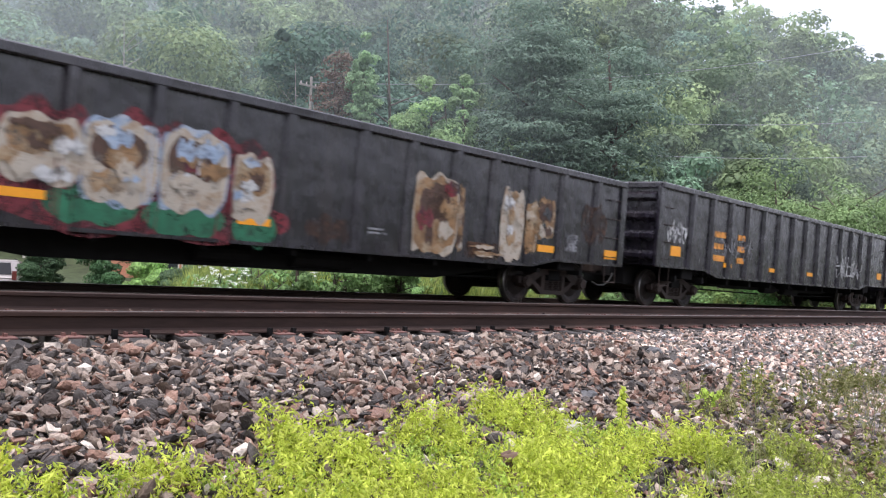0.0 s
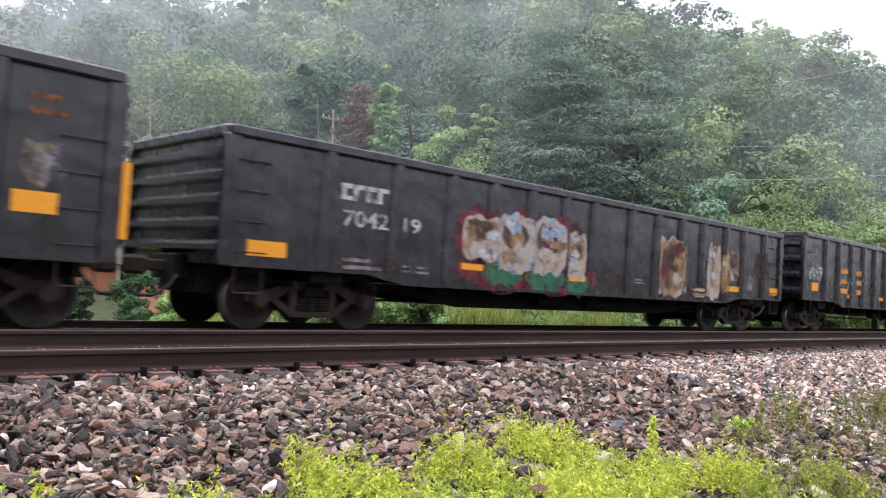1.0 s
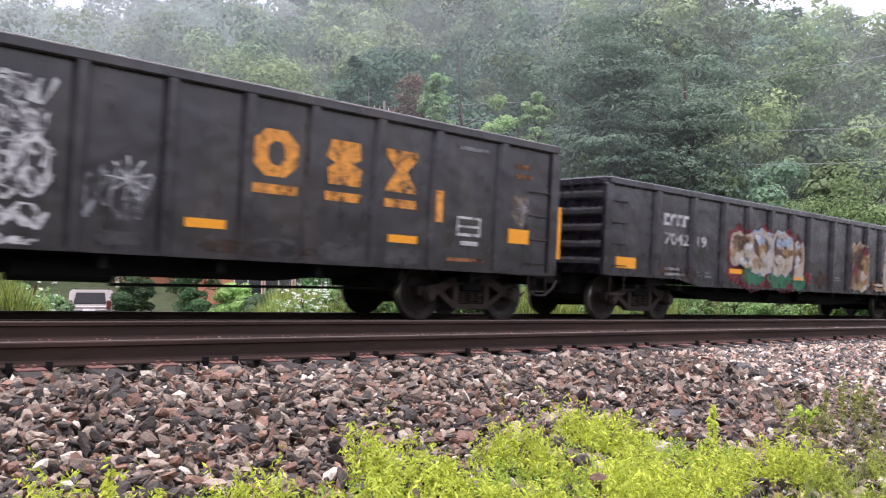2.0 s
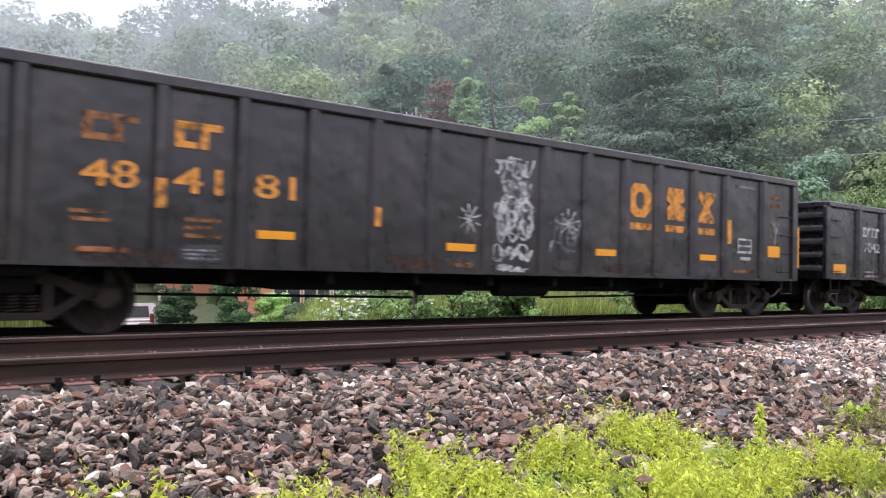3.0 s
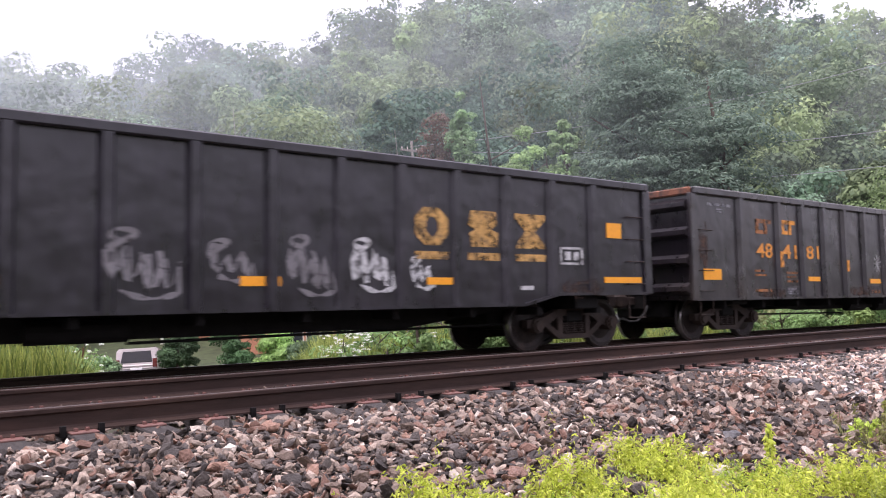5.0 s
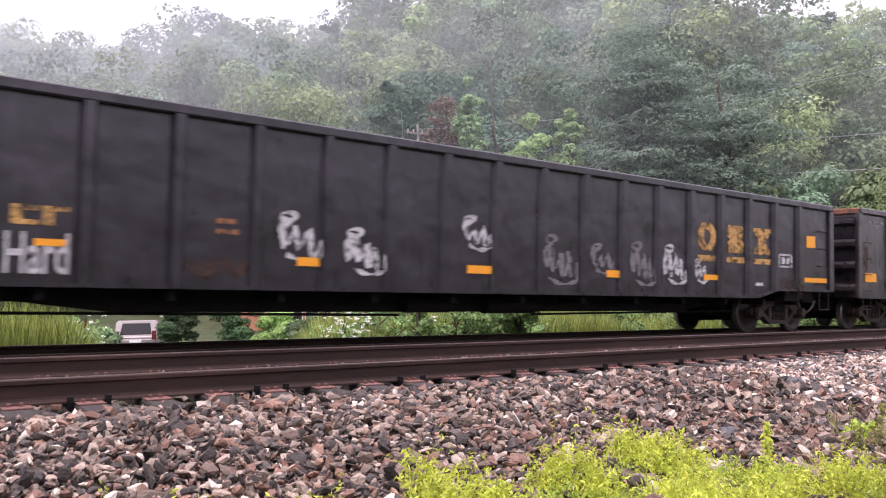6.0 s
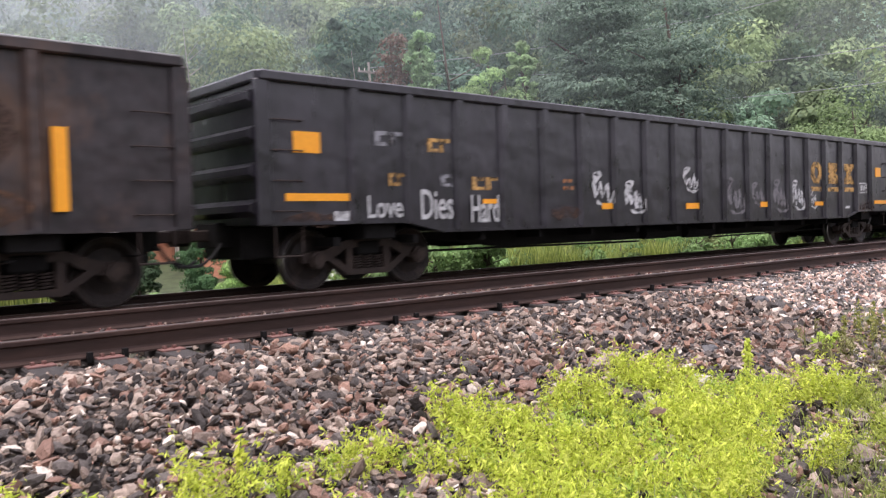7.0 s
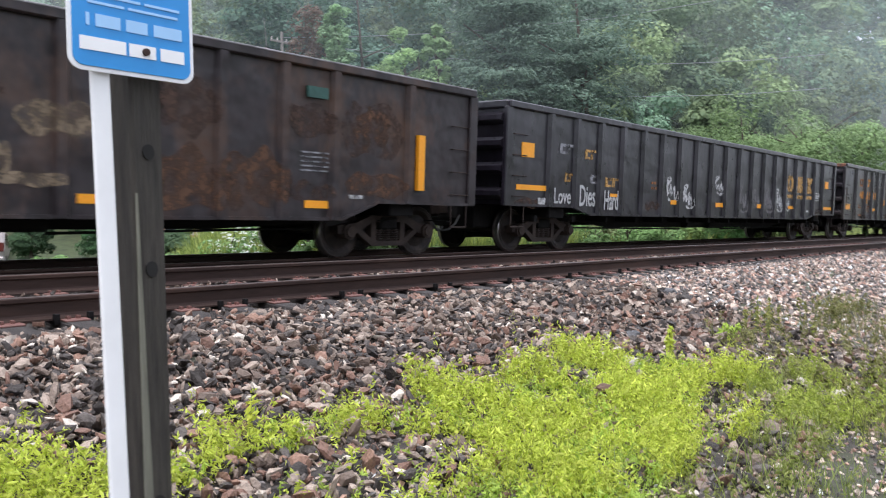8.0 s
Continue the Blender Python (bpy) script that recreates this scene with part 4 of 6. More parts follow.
# fourth car: rusted brown gondola
D = gondola(-62.5, -44.28, 3.14, 0.66, 0.5, [-46.0, -47.72, -48.72, -49.8, -50.9, -52.0, -53.1, -54.2, -55.3, -56.4, -57.5, -58.6, -59.6, -61.0], "rust", "ladder",
            "rust-brown gondola car with flaking paint and a yellow stripe", axles=(-60.6, -46.0), slip=-0.32, step=0.29, edge_glint=True)
reflectors(D, [(-48.29, -47.67, 0.85, 0.97), (-51.8, -51.3, 0.85, 0.97)])
plate(D, "yellow_stripe", -45.82, -45.66, 1.2, 2.17, "yellow", lift=0.07)
plate(D, "green_placard", -48.3, -47.9, 2.55, 2.72, "teal", lift=0.05)
bm = B()
for k in range(5):
    box(bm, -48.38, -47.8, -HW - 0.012, -HW, 1.42 + 0.07 * k, 1.445 + 0.07 * k)
part("stencil", bm, M["grey_worn"], D)
bars(D, -47.37, -47.08, 1.02, 1.08, "white_worn", 1)
for i, (cx, cz, w, h, c) in enumerate([(-46.85, 2.15, 1.3, 0.9, "bloom"), (-46.75, 1.25, 1.3, 0.4, "redrust_patch"), (-46.9, 2.2, 0.8, 0.6, "redrust_patch"), (-49.2, 1.25, 1.2, 0.8, "redrust_patch"), (-50.3, 1.2, 1.3, 0.8, "redrust_patch"), (-50.3, 2.2, 0.9, 0.7, "bloom"), (-52.0, 1.85, 1.0, 0.4, "bloom_pale"), (-52.75, 1.35, 0.35, 0.5, "bloom_pale"), (-52.3, 1.12, 0.75, 0.16, "bloom_pale"), (-52.9, 2.1, 0.5, 0.6, "bloom"), (-51.0, 2.3, 0.7, 0.7, "bloom"), (-48.2, 2.2, 0.9, 0.5, "bloom"), (-48.2, 1.1, 0.9, 0.3, "bloom")]):
    blob(D, "rust_patch", cx, cz, w, h, c, i % 3, 110 + i, 5, 0.22)
# rust breaking through the paint of the other cars
for car, spots in ((Bcar, ((-19.4, 2.0, 0.3, 0.9), (-16.9, 0.98, 1.2, 0.2), (-12.6, 1.0, 1.0, 0.25), (-7.5, 1.0, 1.6, 0.2))), (C, ((-42.6, 1.05, 1.0, 0.2), (-37.2, 1.1, 0.8, 0.25), (-23.2, 1.1, 1.0, 0.3))), (A, ((2.2, 1.05, 1.2, 0.25), (9.0, 1.1, 0.8, 0.4), (16.2, 1.8, 0.9, 0.8)))):
    for i, (cx, cz, w, h) in enumerate(spots):
        blob(car, "rust_patch", cx, cz, w, h, "bloom", 0, 300 + i, 5, 0.25)

# cars ahead
Z = gondola(18.95, 37.3, 3.05, 0.84, 0.56, [20.6 + 1.12 * i for i in range(14)], "black", "ladder",
            "dark gondola car with vertical posts and small yellow reflectors", axles=(20.8, 35.4), step=0.16)
reflectors(Z, [(19.6, 20.1, 1.3, 1.55), (22.6, 23.1, 1.15, 1.27), (25.7, 26.2, 1.15, 1.27), (28.8, 29.3, 1.15, 1.27), (36.3, 36.8, 1.3, 1.55)])
scribble(Z, 19.4, 20.4, 1.65, 2.2, "white_worn", 21, 8, 0.06)
scribble(Z, 31.5, 34.0, 1.2, 2.0, "white_worn", 22, 16, 0.05)
scribble(Z, 22.0, 24.4, 1.4, 2.1, "grey_worn", 23, 12, 0.05)
for i, (a, b) in enumerate(((21.9, 22.6), (23.4, 24.0))):
    bars(Z, a, b, 1.3, 2.1, "yellow_worn", 3)
Y2 = gondola(38.7, 57.0, 3.1, 0.84, 0.56, [40.4 + 1.12 * i for i in range(14)], "black_c", "ladder",
             "black gondola car far ahead in the train", axles=(40.6, 55.1))
reflectors(Y2, [(39.2, 39.7, 1.3, 1.55), (42.6, 43.1, 1.15, 1.27), (48.8, 49.3, 1.15, 1.27)])

# ---- ballast: crushed rock, too many to count ----
CUBE_V = np.array([(x, y, z) for z in (-1, 1) for y in (-1, 1) for x in (-1, 1)], float)
CUBE_F = np.array([(0, 2, 3), (0, 3, 1), (4, 5, 7), (4, 7, 6), (0, 1, 5), (0, 5, 4), (2, 6, 7), (2, 7, 3), (0, 4, 6), (0, 6, 2), (1, 3, 7), (1, 7, 5)])


import itertools

GOLD = (1 + 5 ** 0.5) / 2
ICO_V = np.array([p for a in (-1, 1) for b in (-GOLD, GOLD) for p in ((0, a, b), (a, b, 0), (b, 0, a))], float) / math.hypot(1, GOLD)
ICO_F = np.array([t for t in itertools.combinations(range(12), 3) if all(np.linalg.norm(ICO_V[a] - ICO_V[b]) < 1.1 for a, b in itertools.combinations(t, 2))])
ICO_F = np.array([t if np.dot(np.cross(ICO_V[t[1]] - ICO_V[t[0]], ICO_V[t[2]] - ICO_V[t[0]]), ICO_V[t[0]]) > 0 else t[::-1] for t in ICO_F])


def rotations(n, tilt=1.0):
    q = rng.normal(size=(n, 4))
    q[:, 1:3] *= tilt
    q /= np.linalg.norm(q, axis=1)[:, None]
    w, x, y, z = q.T
    return np.stack([np.stack([1 - 2 * (y * y + z * z), 2 * (x * y - z * w), 2 * (x * z + y * w)], 1),
                     np.stack([2 * (x * y + z * w), 1 - 2 * (x * x + z * z), 2 * (y * z - x * w)], 1),
                     np.stack([2 * (x * z - y * w), 2 * (y * z + x * w), 1 - 2 * (x * x + y * y)], 1)], 1)


def stones(px, py, size, lift=0.3, fine=False, heap=0.0):
    """Angular broken stones: blocks with every corner knocked in by chance, tumbled."""
    n = len(px)
    if fine:
        v = ICO_V[None] * rng.uniform(0.75, 1.35, (n, 12, 1)) * rng.uniform(0.9, 1.1, (n, 12, 3))
    else:
        v = CUBE_V[None] * rng.uniform(0.4, 1.0, (n, 8, 3))
    v = v * (np.stack([rng.uniform(0.9, 1.6, n), rng.uniform(0.65, 1.1, n), rng.uniform(0.3, 0.66, n)], 1) * size[:, None])[:, None]
    v = np.einsum("nij,nkj->nki", rotations(n, 0.42), v)
    v[..., 0] += px[:, None]
    v[..., 1] += py[:, None]
    v[..., 2] += (height(px, py) + heap + size * lift * rng.uniform(0.0, 2.2, n))[:, None]
    f = (ICO_F if fine else CUBE_F)[None] + (np.arange(n) * v.shape[1])[:, None, None]
    return v.reshape(-1, 3), f.reshape(-1, 3)


def scatter(x0, x1, y0, y1, per):
    n = int((x1 - x0) * (y1 - y0) * per)
    return rng.uniform(x0, x1, n), rng.uniform(y0, y1, n)


sets = []
px, py = scatter(0.8, 9.5, -3.3, -0.14, 1420)
near_tie = np.abs((px + 6.578 + 0.2485) % 0.497 - 0.2485) < 0.12
keep = ~(near_tie & (py > -0.5) & (rng.uniform(0, 1, len(px)) < 0.85)) & ~((py > -0.3) & (rng.uniform(0, 1, len(px)) < 0.6))
px, py = px[keep], py[keep]
size = rng.gamma(5, 0.0042, len(px)).clip(0.009, 0.048)
close = (px < 6.6) & (py < -0.8) & (size > 0.014)
sets.append(stones(px[close], py[close], size[close], 0.8, True))
sets.append(stones(px[~close], py[~close], size[~close] * np.where(py[~close] > -0.6, 0.8, 1.08), 0.7))
px, py = scatter(-9, -1.6, -3.4, -0.14, 150)
keep = py > -3.0 - 0.35 * np.sin(px * 1.9) + rng.normal(0, 0.12, len(px))
px, py = px[keep], py[keep]
sets.append(stones(px, py, rng.uniform(0.03, 0.055, len(px)), 0.5))
px, py = scatter(-1.6, 0.8, -3.3, -0.14, 420)
sets.append(stones(px, py, rng.uniform(0.02, 0.05, len(px)), 0.6))
px, py = scatter(-1.5, 9.5, -5.0, -3.3, 430)
keep = rng.uniform(0, 1, len(px)) < np.clip((py + 5.6) / 1.6, 0.15, 1)
px, py = px[keep], py[keep]
sets.append(stones(px, py, rng.gamma(6, 0.0045, len(px)).clip(0.01, 0.055), 0.6, True))
px, py = scatter(-3, 26, 0.12, 1.42, 120)
sets.append(stones(px, py, rng.uniform(0.022, 0.045, len(px)), 0.4))
# crib ballast heaped between the rails
px, py = scatter(-2, 24, 0.35, 1.36, 150)
keep = np.sin(px * 1.7) + 0.6 * np.sin(px * 4.1 + 1) > rng.uniform(-1.6, 1.0, len(px))
px, py = px[keep], py[keep]
sets.append(stones(px, py, rng.uniform(0.014, 0.03, len(px)), 0.5, False, 0.085 * smooth(0.3, 0.6, py)))


def ballast_sheet(name, sets, m, label):
    off, vs, fs = 0, [], []
    for v, f in sets:
        vs.append(v)
        fs.append(f + off)
        off += len(v)
    ob = new(name, raw_mesh(name, np.concatenate(vs), np.concatenate(fs), 3, M[m]))
    tagged(ob, label, "gravel", kind="stuff")


ballast_sheet("ballast", sets, "stone", "wet grey, brown and pinkish crushed rock ballast")
# paler, drier rock further along, and grit at the foot of the slope
sets = []
px, py = scatter(9.5, 22, -4.8, -0.14, 250)
sets.append(stones(px, py, rng.uniform(0.016, 0.04, len(px)) * (1 - 0.3 * smooth(-2.6, -4.2, py)), 0.45))
px, py = scatter(22, 70, -4.8, -0.14, 26)
sets.append(stones(px, py, rng.uniform(0.035, 0.07, len(px)), 0.4))
px, py = scatter(1, 6, -5.8, -3.2, 520)
sets.append(stones(px, py, rng.uniform(0.007, 0.02, len(px)), 0.5))
px, py = scatter(6, 13, -5.8, -3.4, 230)
sets.append(stones(px, py, rng.uniform(0.009, 0.024, len(px)), 0.5))
ballast_sheet("gravel", sets, "pale_stone", "pale dry gravel and grit at the edge of the ballast")


def rock(x, y, r, seed, label, m="stone"):
    rs = np.random.default_rng(seed)
    bm = B()
    bmesh.ops.create_icosphere(bm, subdivisions=2, radius=1)
    for v in bm.verts:
        v.co = Vector((v.co.x * 1.4, v.co.y, v.co.z * 0.6)) * r * (1 + 0.25 * noise.noise(v.co * 1.6 + Vector((seed, 0, 0))))
    ob = part("rock", bm, M[m], None)
    ob.location = (x, y, float(height(x, y)) + r * 0.3)
    tagged(ob, label, "rock")
    return ob


M["dark_rock"] = mat("wet_dark_rock", (0.05, 0.047, 0.048), 0.4, spread=0.4, scale=20, bump=0.4)
M["pale_rock"] = mat("pale_rock", (0.42, 0.38, 0.34), 0.6, spread=0.3, scale=20, bump=0.4)
rock(7.0, -2.77, 0.085, 2, "dark wet rock lying on the ballast", "dark_rock")
rock(9.6, -1.9, 0.11, 3, "dark flat rock lying on the ballast", "dark_rock")
rock(6.05, -3.25, 0.1, 4, "pale flat stone beside the weeds", "pale_rock")
rock(3.6, -1.8, 0.06, 5, "white stone lying on the ballast", "pale_rock")
rock(4.75, -2.24, 0.05, 6, "orange-tinted stone in the ballast", "redrust")


# ---- leaves ----
def leaf_quads(centres, normals, size, tints, fold=0.25, long=1.0):
    """Bent leaf sprays: two triangles folded along the middle, one island each."""
    n = len(centres)
    nrm = normals / (np.linalg.norm(normals, axis=1)[:, None] + 1e-9)
    up = rng.normal(size=(n, 3))
    u = np.cross(nrm, up)
    u /= np.linalg.norm(u, axis=1)[:, None] + 1e-9
    w = np.cross(nrm, u)
    s = size[:, None]
    a = centres + u * s * 0.6 * long
    b = centres + w * s * 0.42 - nrm * s * fold
    c = centres - u * s * 0.6 * long
    d = centres - w * s * 0.42 - nrm * s * fold
    v = np.stack([a, b, c, d], 1).reshape(-1, 3)
    k = (np.arange(n) * 4)[:, None]
    f = np.concatenate([k + np.array([[0, 1, 2]]), k + np.array([[0, 2, 3]])], 1).reshape(-1, 3)
    return v, f, np.repeat(tints, 4, axis=0)


def leaf_tris(centres, normals, size, tints):
    """Small far leaf sprays, one triangle each."""
    n = len(centres)
    nrm = normals / (np.linalg.norm(normals, axis=1)[:, None] + 1e-9)
    u = np.cross(nrm, rng.normal(size=(n, 3)))
    u /= np.linalg.norm(u, axis=1)[:, None] + 1e-9
    w = np.cross(nrm, u)
    s = size[:, None]
    v = np.stack([centres + u * s * 0.75, centres - u * s * 0.35 + w * s * 0.5, centres - u * s * 0.35 - w * s * 0.5], 1).reshape(-1, 3)
    return v, np.arange(3 * n).reshape(-1, 3), np.repeat(tints, 3, axis=0)


def crown_points(h, r, n, blobs, bare=0.3, cone=False, seed_rng=rng, flat=0.75):
    """Leaf places for one crown: shells of many overlapping clumps about the limbs."""
    if cone:
        t = seed_rng.uniform(bare, 1, blobs)
        rad = r * (1.05 - t) ** 0.8 * seed_rng.uniform(0.4, 1, blobs)
        ang = seed_rng.uniform(0, 6.283, blobs)
        bc = np.stack([rad * np.cos(ang), rad * np.sin(ang), h * t], 1)
        br = r * 0.34 * seed_rng.uniform(0.6, 1.2, blobs) * (1.15 - t)
    else:
        d = seed_rng.normal(size=(blobs, 3))
        d /= np.linalg.norm(d, axis=1)[:, None]
        rad = seed_rng.uniform(0.35, 0.95, blobs)[:, None]
        mid, half = h * (1 + bare) / 2, h * (1 - bare) / 2
        bc = d * rad * np.array([r, r, half]) + np.array([0, 0, mid])
        br = r * seed_rng.uniform(0.26, 0.46, blobs)
    pick = seed_rng.integers(0, blobs, n)
    dd = seed_rng.normal(size=(n, 3))
    dd[:, 2] = np.abs(dd[:, 2]) * np.where(seed_rng.uniform(0, 1, n) < 0.8, 1, -1)
    dd /= np.linalg.norm(dd, axis=1)[:, None]
    k = seed_rng.uniform(0.75, 1.1, n)[:, None]
    p = bc[pick] + dd * br[pick][:, None] * k * np.array([1, 1, flat])
    shade = seed_rng.choice([0.74, 0.88, 1.0, 1.12, 1.3], blobs)[pick]
    return p, dd + seed_rng.normal(0, 0.25, (n, 3)) + np.array([0, 0, 0.35 if flat > 0.5 else 0.7]), shade


def trunk_geo(h, r, limbs, seed, crown_r):
    rs = random.Random(seed)
    bm = B()
    cyl(bm, (0, 0, -0.6), (0.02 * h, 0, h * 0.5), r, r * 0.6, 8)
    cyl(bm, (0.02 * h, 0, h * 0.5), (0.01 * h, 0.02 * h, h * 0.92), r * 0.6, r * 0.15, 7)
    for i in range(limbs):
        z = h * rs.uniform(0.3, 0.8)
        a = rs.uniform(0, 6.28)
        ln = crown_r * rs.uniform(0.5, 0.9)
        cyl(bm, (0.015 * h, 0, z), (ln * math.cos(a), ln * math.sin(a), z + ln * rs.uniform(0.3, 0.8)), r * 0.35, r * 0.08, 5)
    return bm


def tree(x, y, h, r, leaves, size, tint, label, m="leaf", blobs=22, bare=0.25, cone=False, seed=1, name="tree", lean=0.0, trunk_m="bark", long=1.0, z=None, limbs=7, flat=0.75):
    base = new(name)
    base.location = (x, y, float(height(x, y)) if z is None else z)
    base.rotation_euler = (0, radians(lean), 0)
    tagged(base, label, "tree" if name == "tree" else "bush")
    part("trunk", trunk_geo(h, 0.018 * h + 0.05, limbs, seed, r), M[trunk_m], base)
    p, nr, shade = crown_points(h, r, leaves, blobs, bare, cone, np.random.default_rng(seed), flat)
    tt = np.concatenate([np.tile(np.array(tint), (leaves, 1)) * rng.uniform(0.9, 1.1, (leaves, 1)) * shade[:, None], np.ones((leaves, 1))], 1)
    v, f, t4 = leaf_quads(p, nr, rng.uniform(0.6, 1.3, leaves) * size, tt, long=long)
    ob = new("crown", raw_mesh("crown", v, f, 3, M[m], t4))
    ob.parent = base
    return base


# ---- the wooded hillside, trees past counting ----
tv, tf, tt, off = [], [], [], 0
hr = np.random.default_rng(11)
spots = []
for ring, r0 in enumerate(np.concatenate([np.arange(44, 80, 5.4), np.arange(81, 205, 7.6)])):
    step = 5.6 if r0 < 80 else 7.8
    for a in np.arange(-14, 92, math.degrees(step / r0)):
        rr, aa = r0 + hr.uniform(-2, 2), radians(a + hr.uniform(-1.4, 1.4))
        x, y = EYE0[0] + rr * math.sin(aa), EYE0[1] + rr * math.cos(aa)
        if y > 15.5 + 0.03 * max(0, x) and not (rr < 53 and 33 < math.degrees(aa) < 49) and not (rr < 50 and 13 < math.degrees(aa) < 33):
            spots.append((x, y, rr))
for x, y, rr in spots:
    h = hr.uniform(6, 10) if rr < 52 else hr.uniform(9, 16)
    r = h * hr.uniform(0.28, 0.42)
    n = int(np.interp(rr, [44, 60, 90, 170], [5800, 4600, 1900, 800]))
    p, nr, shade = crown_points(h, r, n, int(hr.integers(14, 30)), 0.12, hr.uniform() < 0.1, hr)
    p = p + np.array([x, y, float(height(x, y))])
    warm = hr.uniform(0, 1)
    base = np.array([0.72, 0.9, 0.9]) * (1 - warm) + np.array([1.25, 1.2, 0.8]) * warm
    base = base * hr.choice([0.62, 0.8, 1.0, 1.22, 1.5])
    # trees above the snags take a darker, bluer tint
    if rr < 78 and 33 < math.degrees(math.atan2(x - EYE0[0], y - EYE0[1])) < 46:
        base = np.array([0.5, 0.66, 0.66]) * hr.uniform(0.8, 1.15)
    tn = np.concatenate([base[None] * shade[:, None], np.ones((n, 1))], 1)
    v, f, t4 = leaf_tris(p, nr, hr.uniform(0.5, 1.3, n) * np.interp(rr, [44, 60, 90, 170], [0.24, 0.29, 0.44, 0.66]), tn)
    tv.append(v)
    tf.append(f + off)
    tt.append(t4)
    off += len(v)
woods = new("woods", raw_mesh("woods", np.concatenate(tv), np.concatenate(tf), 3, M["leaf"], np.concatenate(tt)))
tagged(woods, "dense green broadleaf woods covering the hillside", "woods", kind="stuff")


def at(az, d):
    return EYE0[0] + d * math.sin(radians(az)), EYE0[1] + d * math.cos(radians(az))


# trees that stand out
def ground_at(x, y):
    return float(height(x, y))


x, y = at(40.4, 41)
tree(x, y, 14.0 - ground_at(x, y), 0.85, 6000, 0.13, (1.7, 1.9, 1.4), "tall snag wrapped in hanging green vines", blobs=70, bare=0.52, seed=5)
x, y = at(47.6, 40.6)
tree(x, y, 12.8 - ground_at(x, y), 0.8, 3600, 0.16, (1.6, 1.75, 1.2), "slender sapling hung with pale green vines", blobs=50, bare=0.4, seed=15, limbs=4)
x, y = at(38.4, 42.4)
tree(x, y, 13.7 - ground_at(x, y), 1.35, 3400, 0.13, (1, 1, 1), "dead tree with rust-brown leaves beside the vine-wrapped snag", "dead", blobs=60, bare=0.5, seed=6)
x, y = at(45.3, 40.5)
tree(x, y, 11.6 - ground_at(x, y), 1.9, 9000, 0.14, (1.75, 1.9, 1.15), "light green broadleaf tree at the foot of the slope", blobs=40, bare=0.35, seed=7)
x, y = at(46.4, 40.8)
tree(x, y, 11.0 - ground_at(x, y), 1.6, 4200, 0.17, (1.3, 1.45, 1.0), "light green broadleaf sapling at the foot of the slope", blobs=24, bare=0.05, seed=17)
x, y = at(52.5, 43.5)
tree(x, y, 17.0 - ground_at(x, y), 3.9, 30000, 0.14, (1.1, 1.2, 1.15), "large dark pine with drooping boughs on the slope", "needle", blobs=150, bare=0.02, seed=8, long=1.5, flat=0.32)
x, y = at(58.0, 45)
tree(x, y, 15.5 - ground_at(x, y), 3.8, 15000, 0.16, (1.2, 1.28, 1.25), "dark pine among broadleaf trees", "needle", blobs=110, bare=0.02, seed=9, long=1.5, flat=0.4)
for i, (az, d, top_z, r) in enumerate(((34.0, 44, 9.2, 2.0), (35.6, 42, 8.6, 1.8), (42.6, 45, 9.5, 2.0), (36.6, 40, 8.0, 1.5), (42.6, 42, 8.2, 1.4), (48.0, 43, 9.0, 2.0))):
    x, y = at(az, d)
    tree(x, y, top_z - ground_at(x, y), r, 7000, 0.15, (0.62, 0.78, 0.74), "dark green understorey tree on the slope", blobs=26, bare=0.02, seed=60 + i)
for i, (az, d, top_z, r) in enumerate(((65.5, 46, 6.4, 3.2), (68.8, 44, 7.2, 3.4), (72.5, 46, 6.6, 3.6), (76, 50, 6.4, 3.6), (62.5, 50, 5.8, 2.8))):
    x, y = at(az, d)
    tree(x, y, top_z - ground_at(x, y), r, 13000, 0.15, (1.3, 1.38, 0.85), "bright green roadside tree with a wide low crown", blobs=44, bare=0.05, seed=20 + i)



def snag(az_, d, top_deg, m, label, seed, r=0.1, limbs=9):
    sx, sy = at(az_, d)
    gz = ground_at(sx, sy)
    base = new("dead_tree")
    base.location = (sx, sy, gz)
    tagged(base, label, "tree")
    part("trunk", trunk_geo(0.16 + d * math.tan(radians(top_deg)) - gz, r, limbs, seed, 2.2), M[m], base)


snag(24.1, 48, 19.5, "pale_bark", "bare bleached dead tree before the woods", 31, 0.09, 14)
snag(35.6, 44, 17.5, "pale_bark", "thin bare dead tree before the woods", 32, 0.06, 6)
snag(42.1, 43, 21, "bark", "tall bare brown trunk before the woods", 33, 0.16, 4)

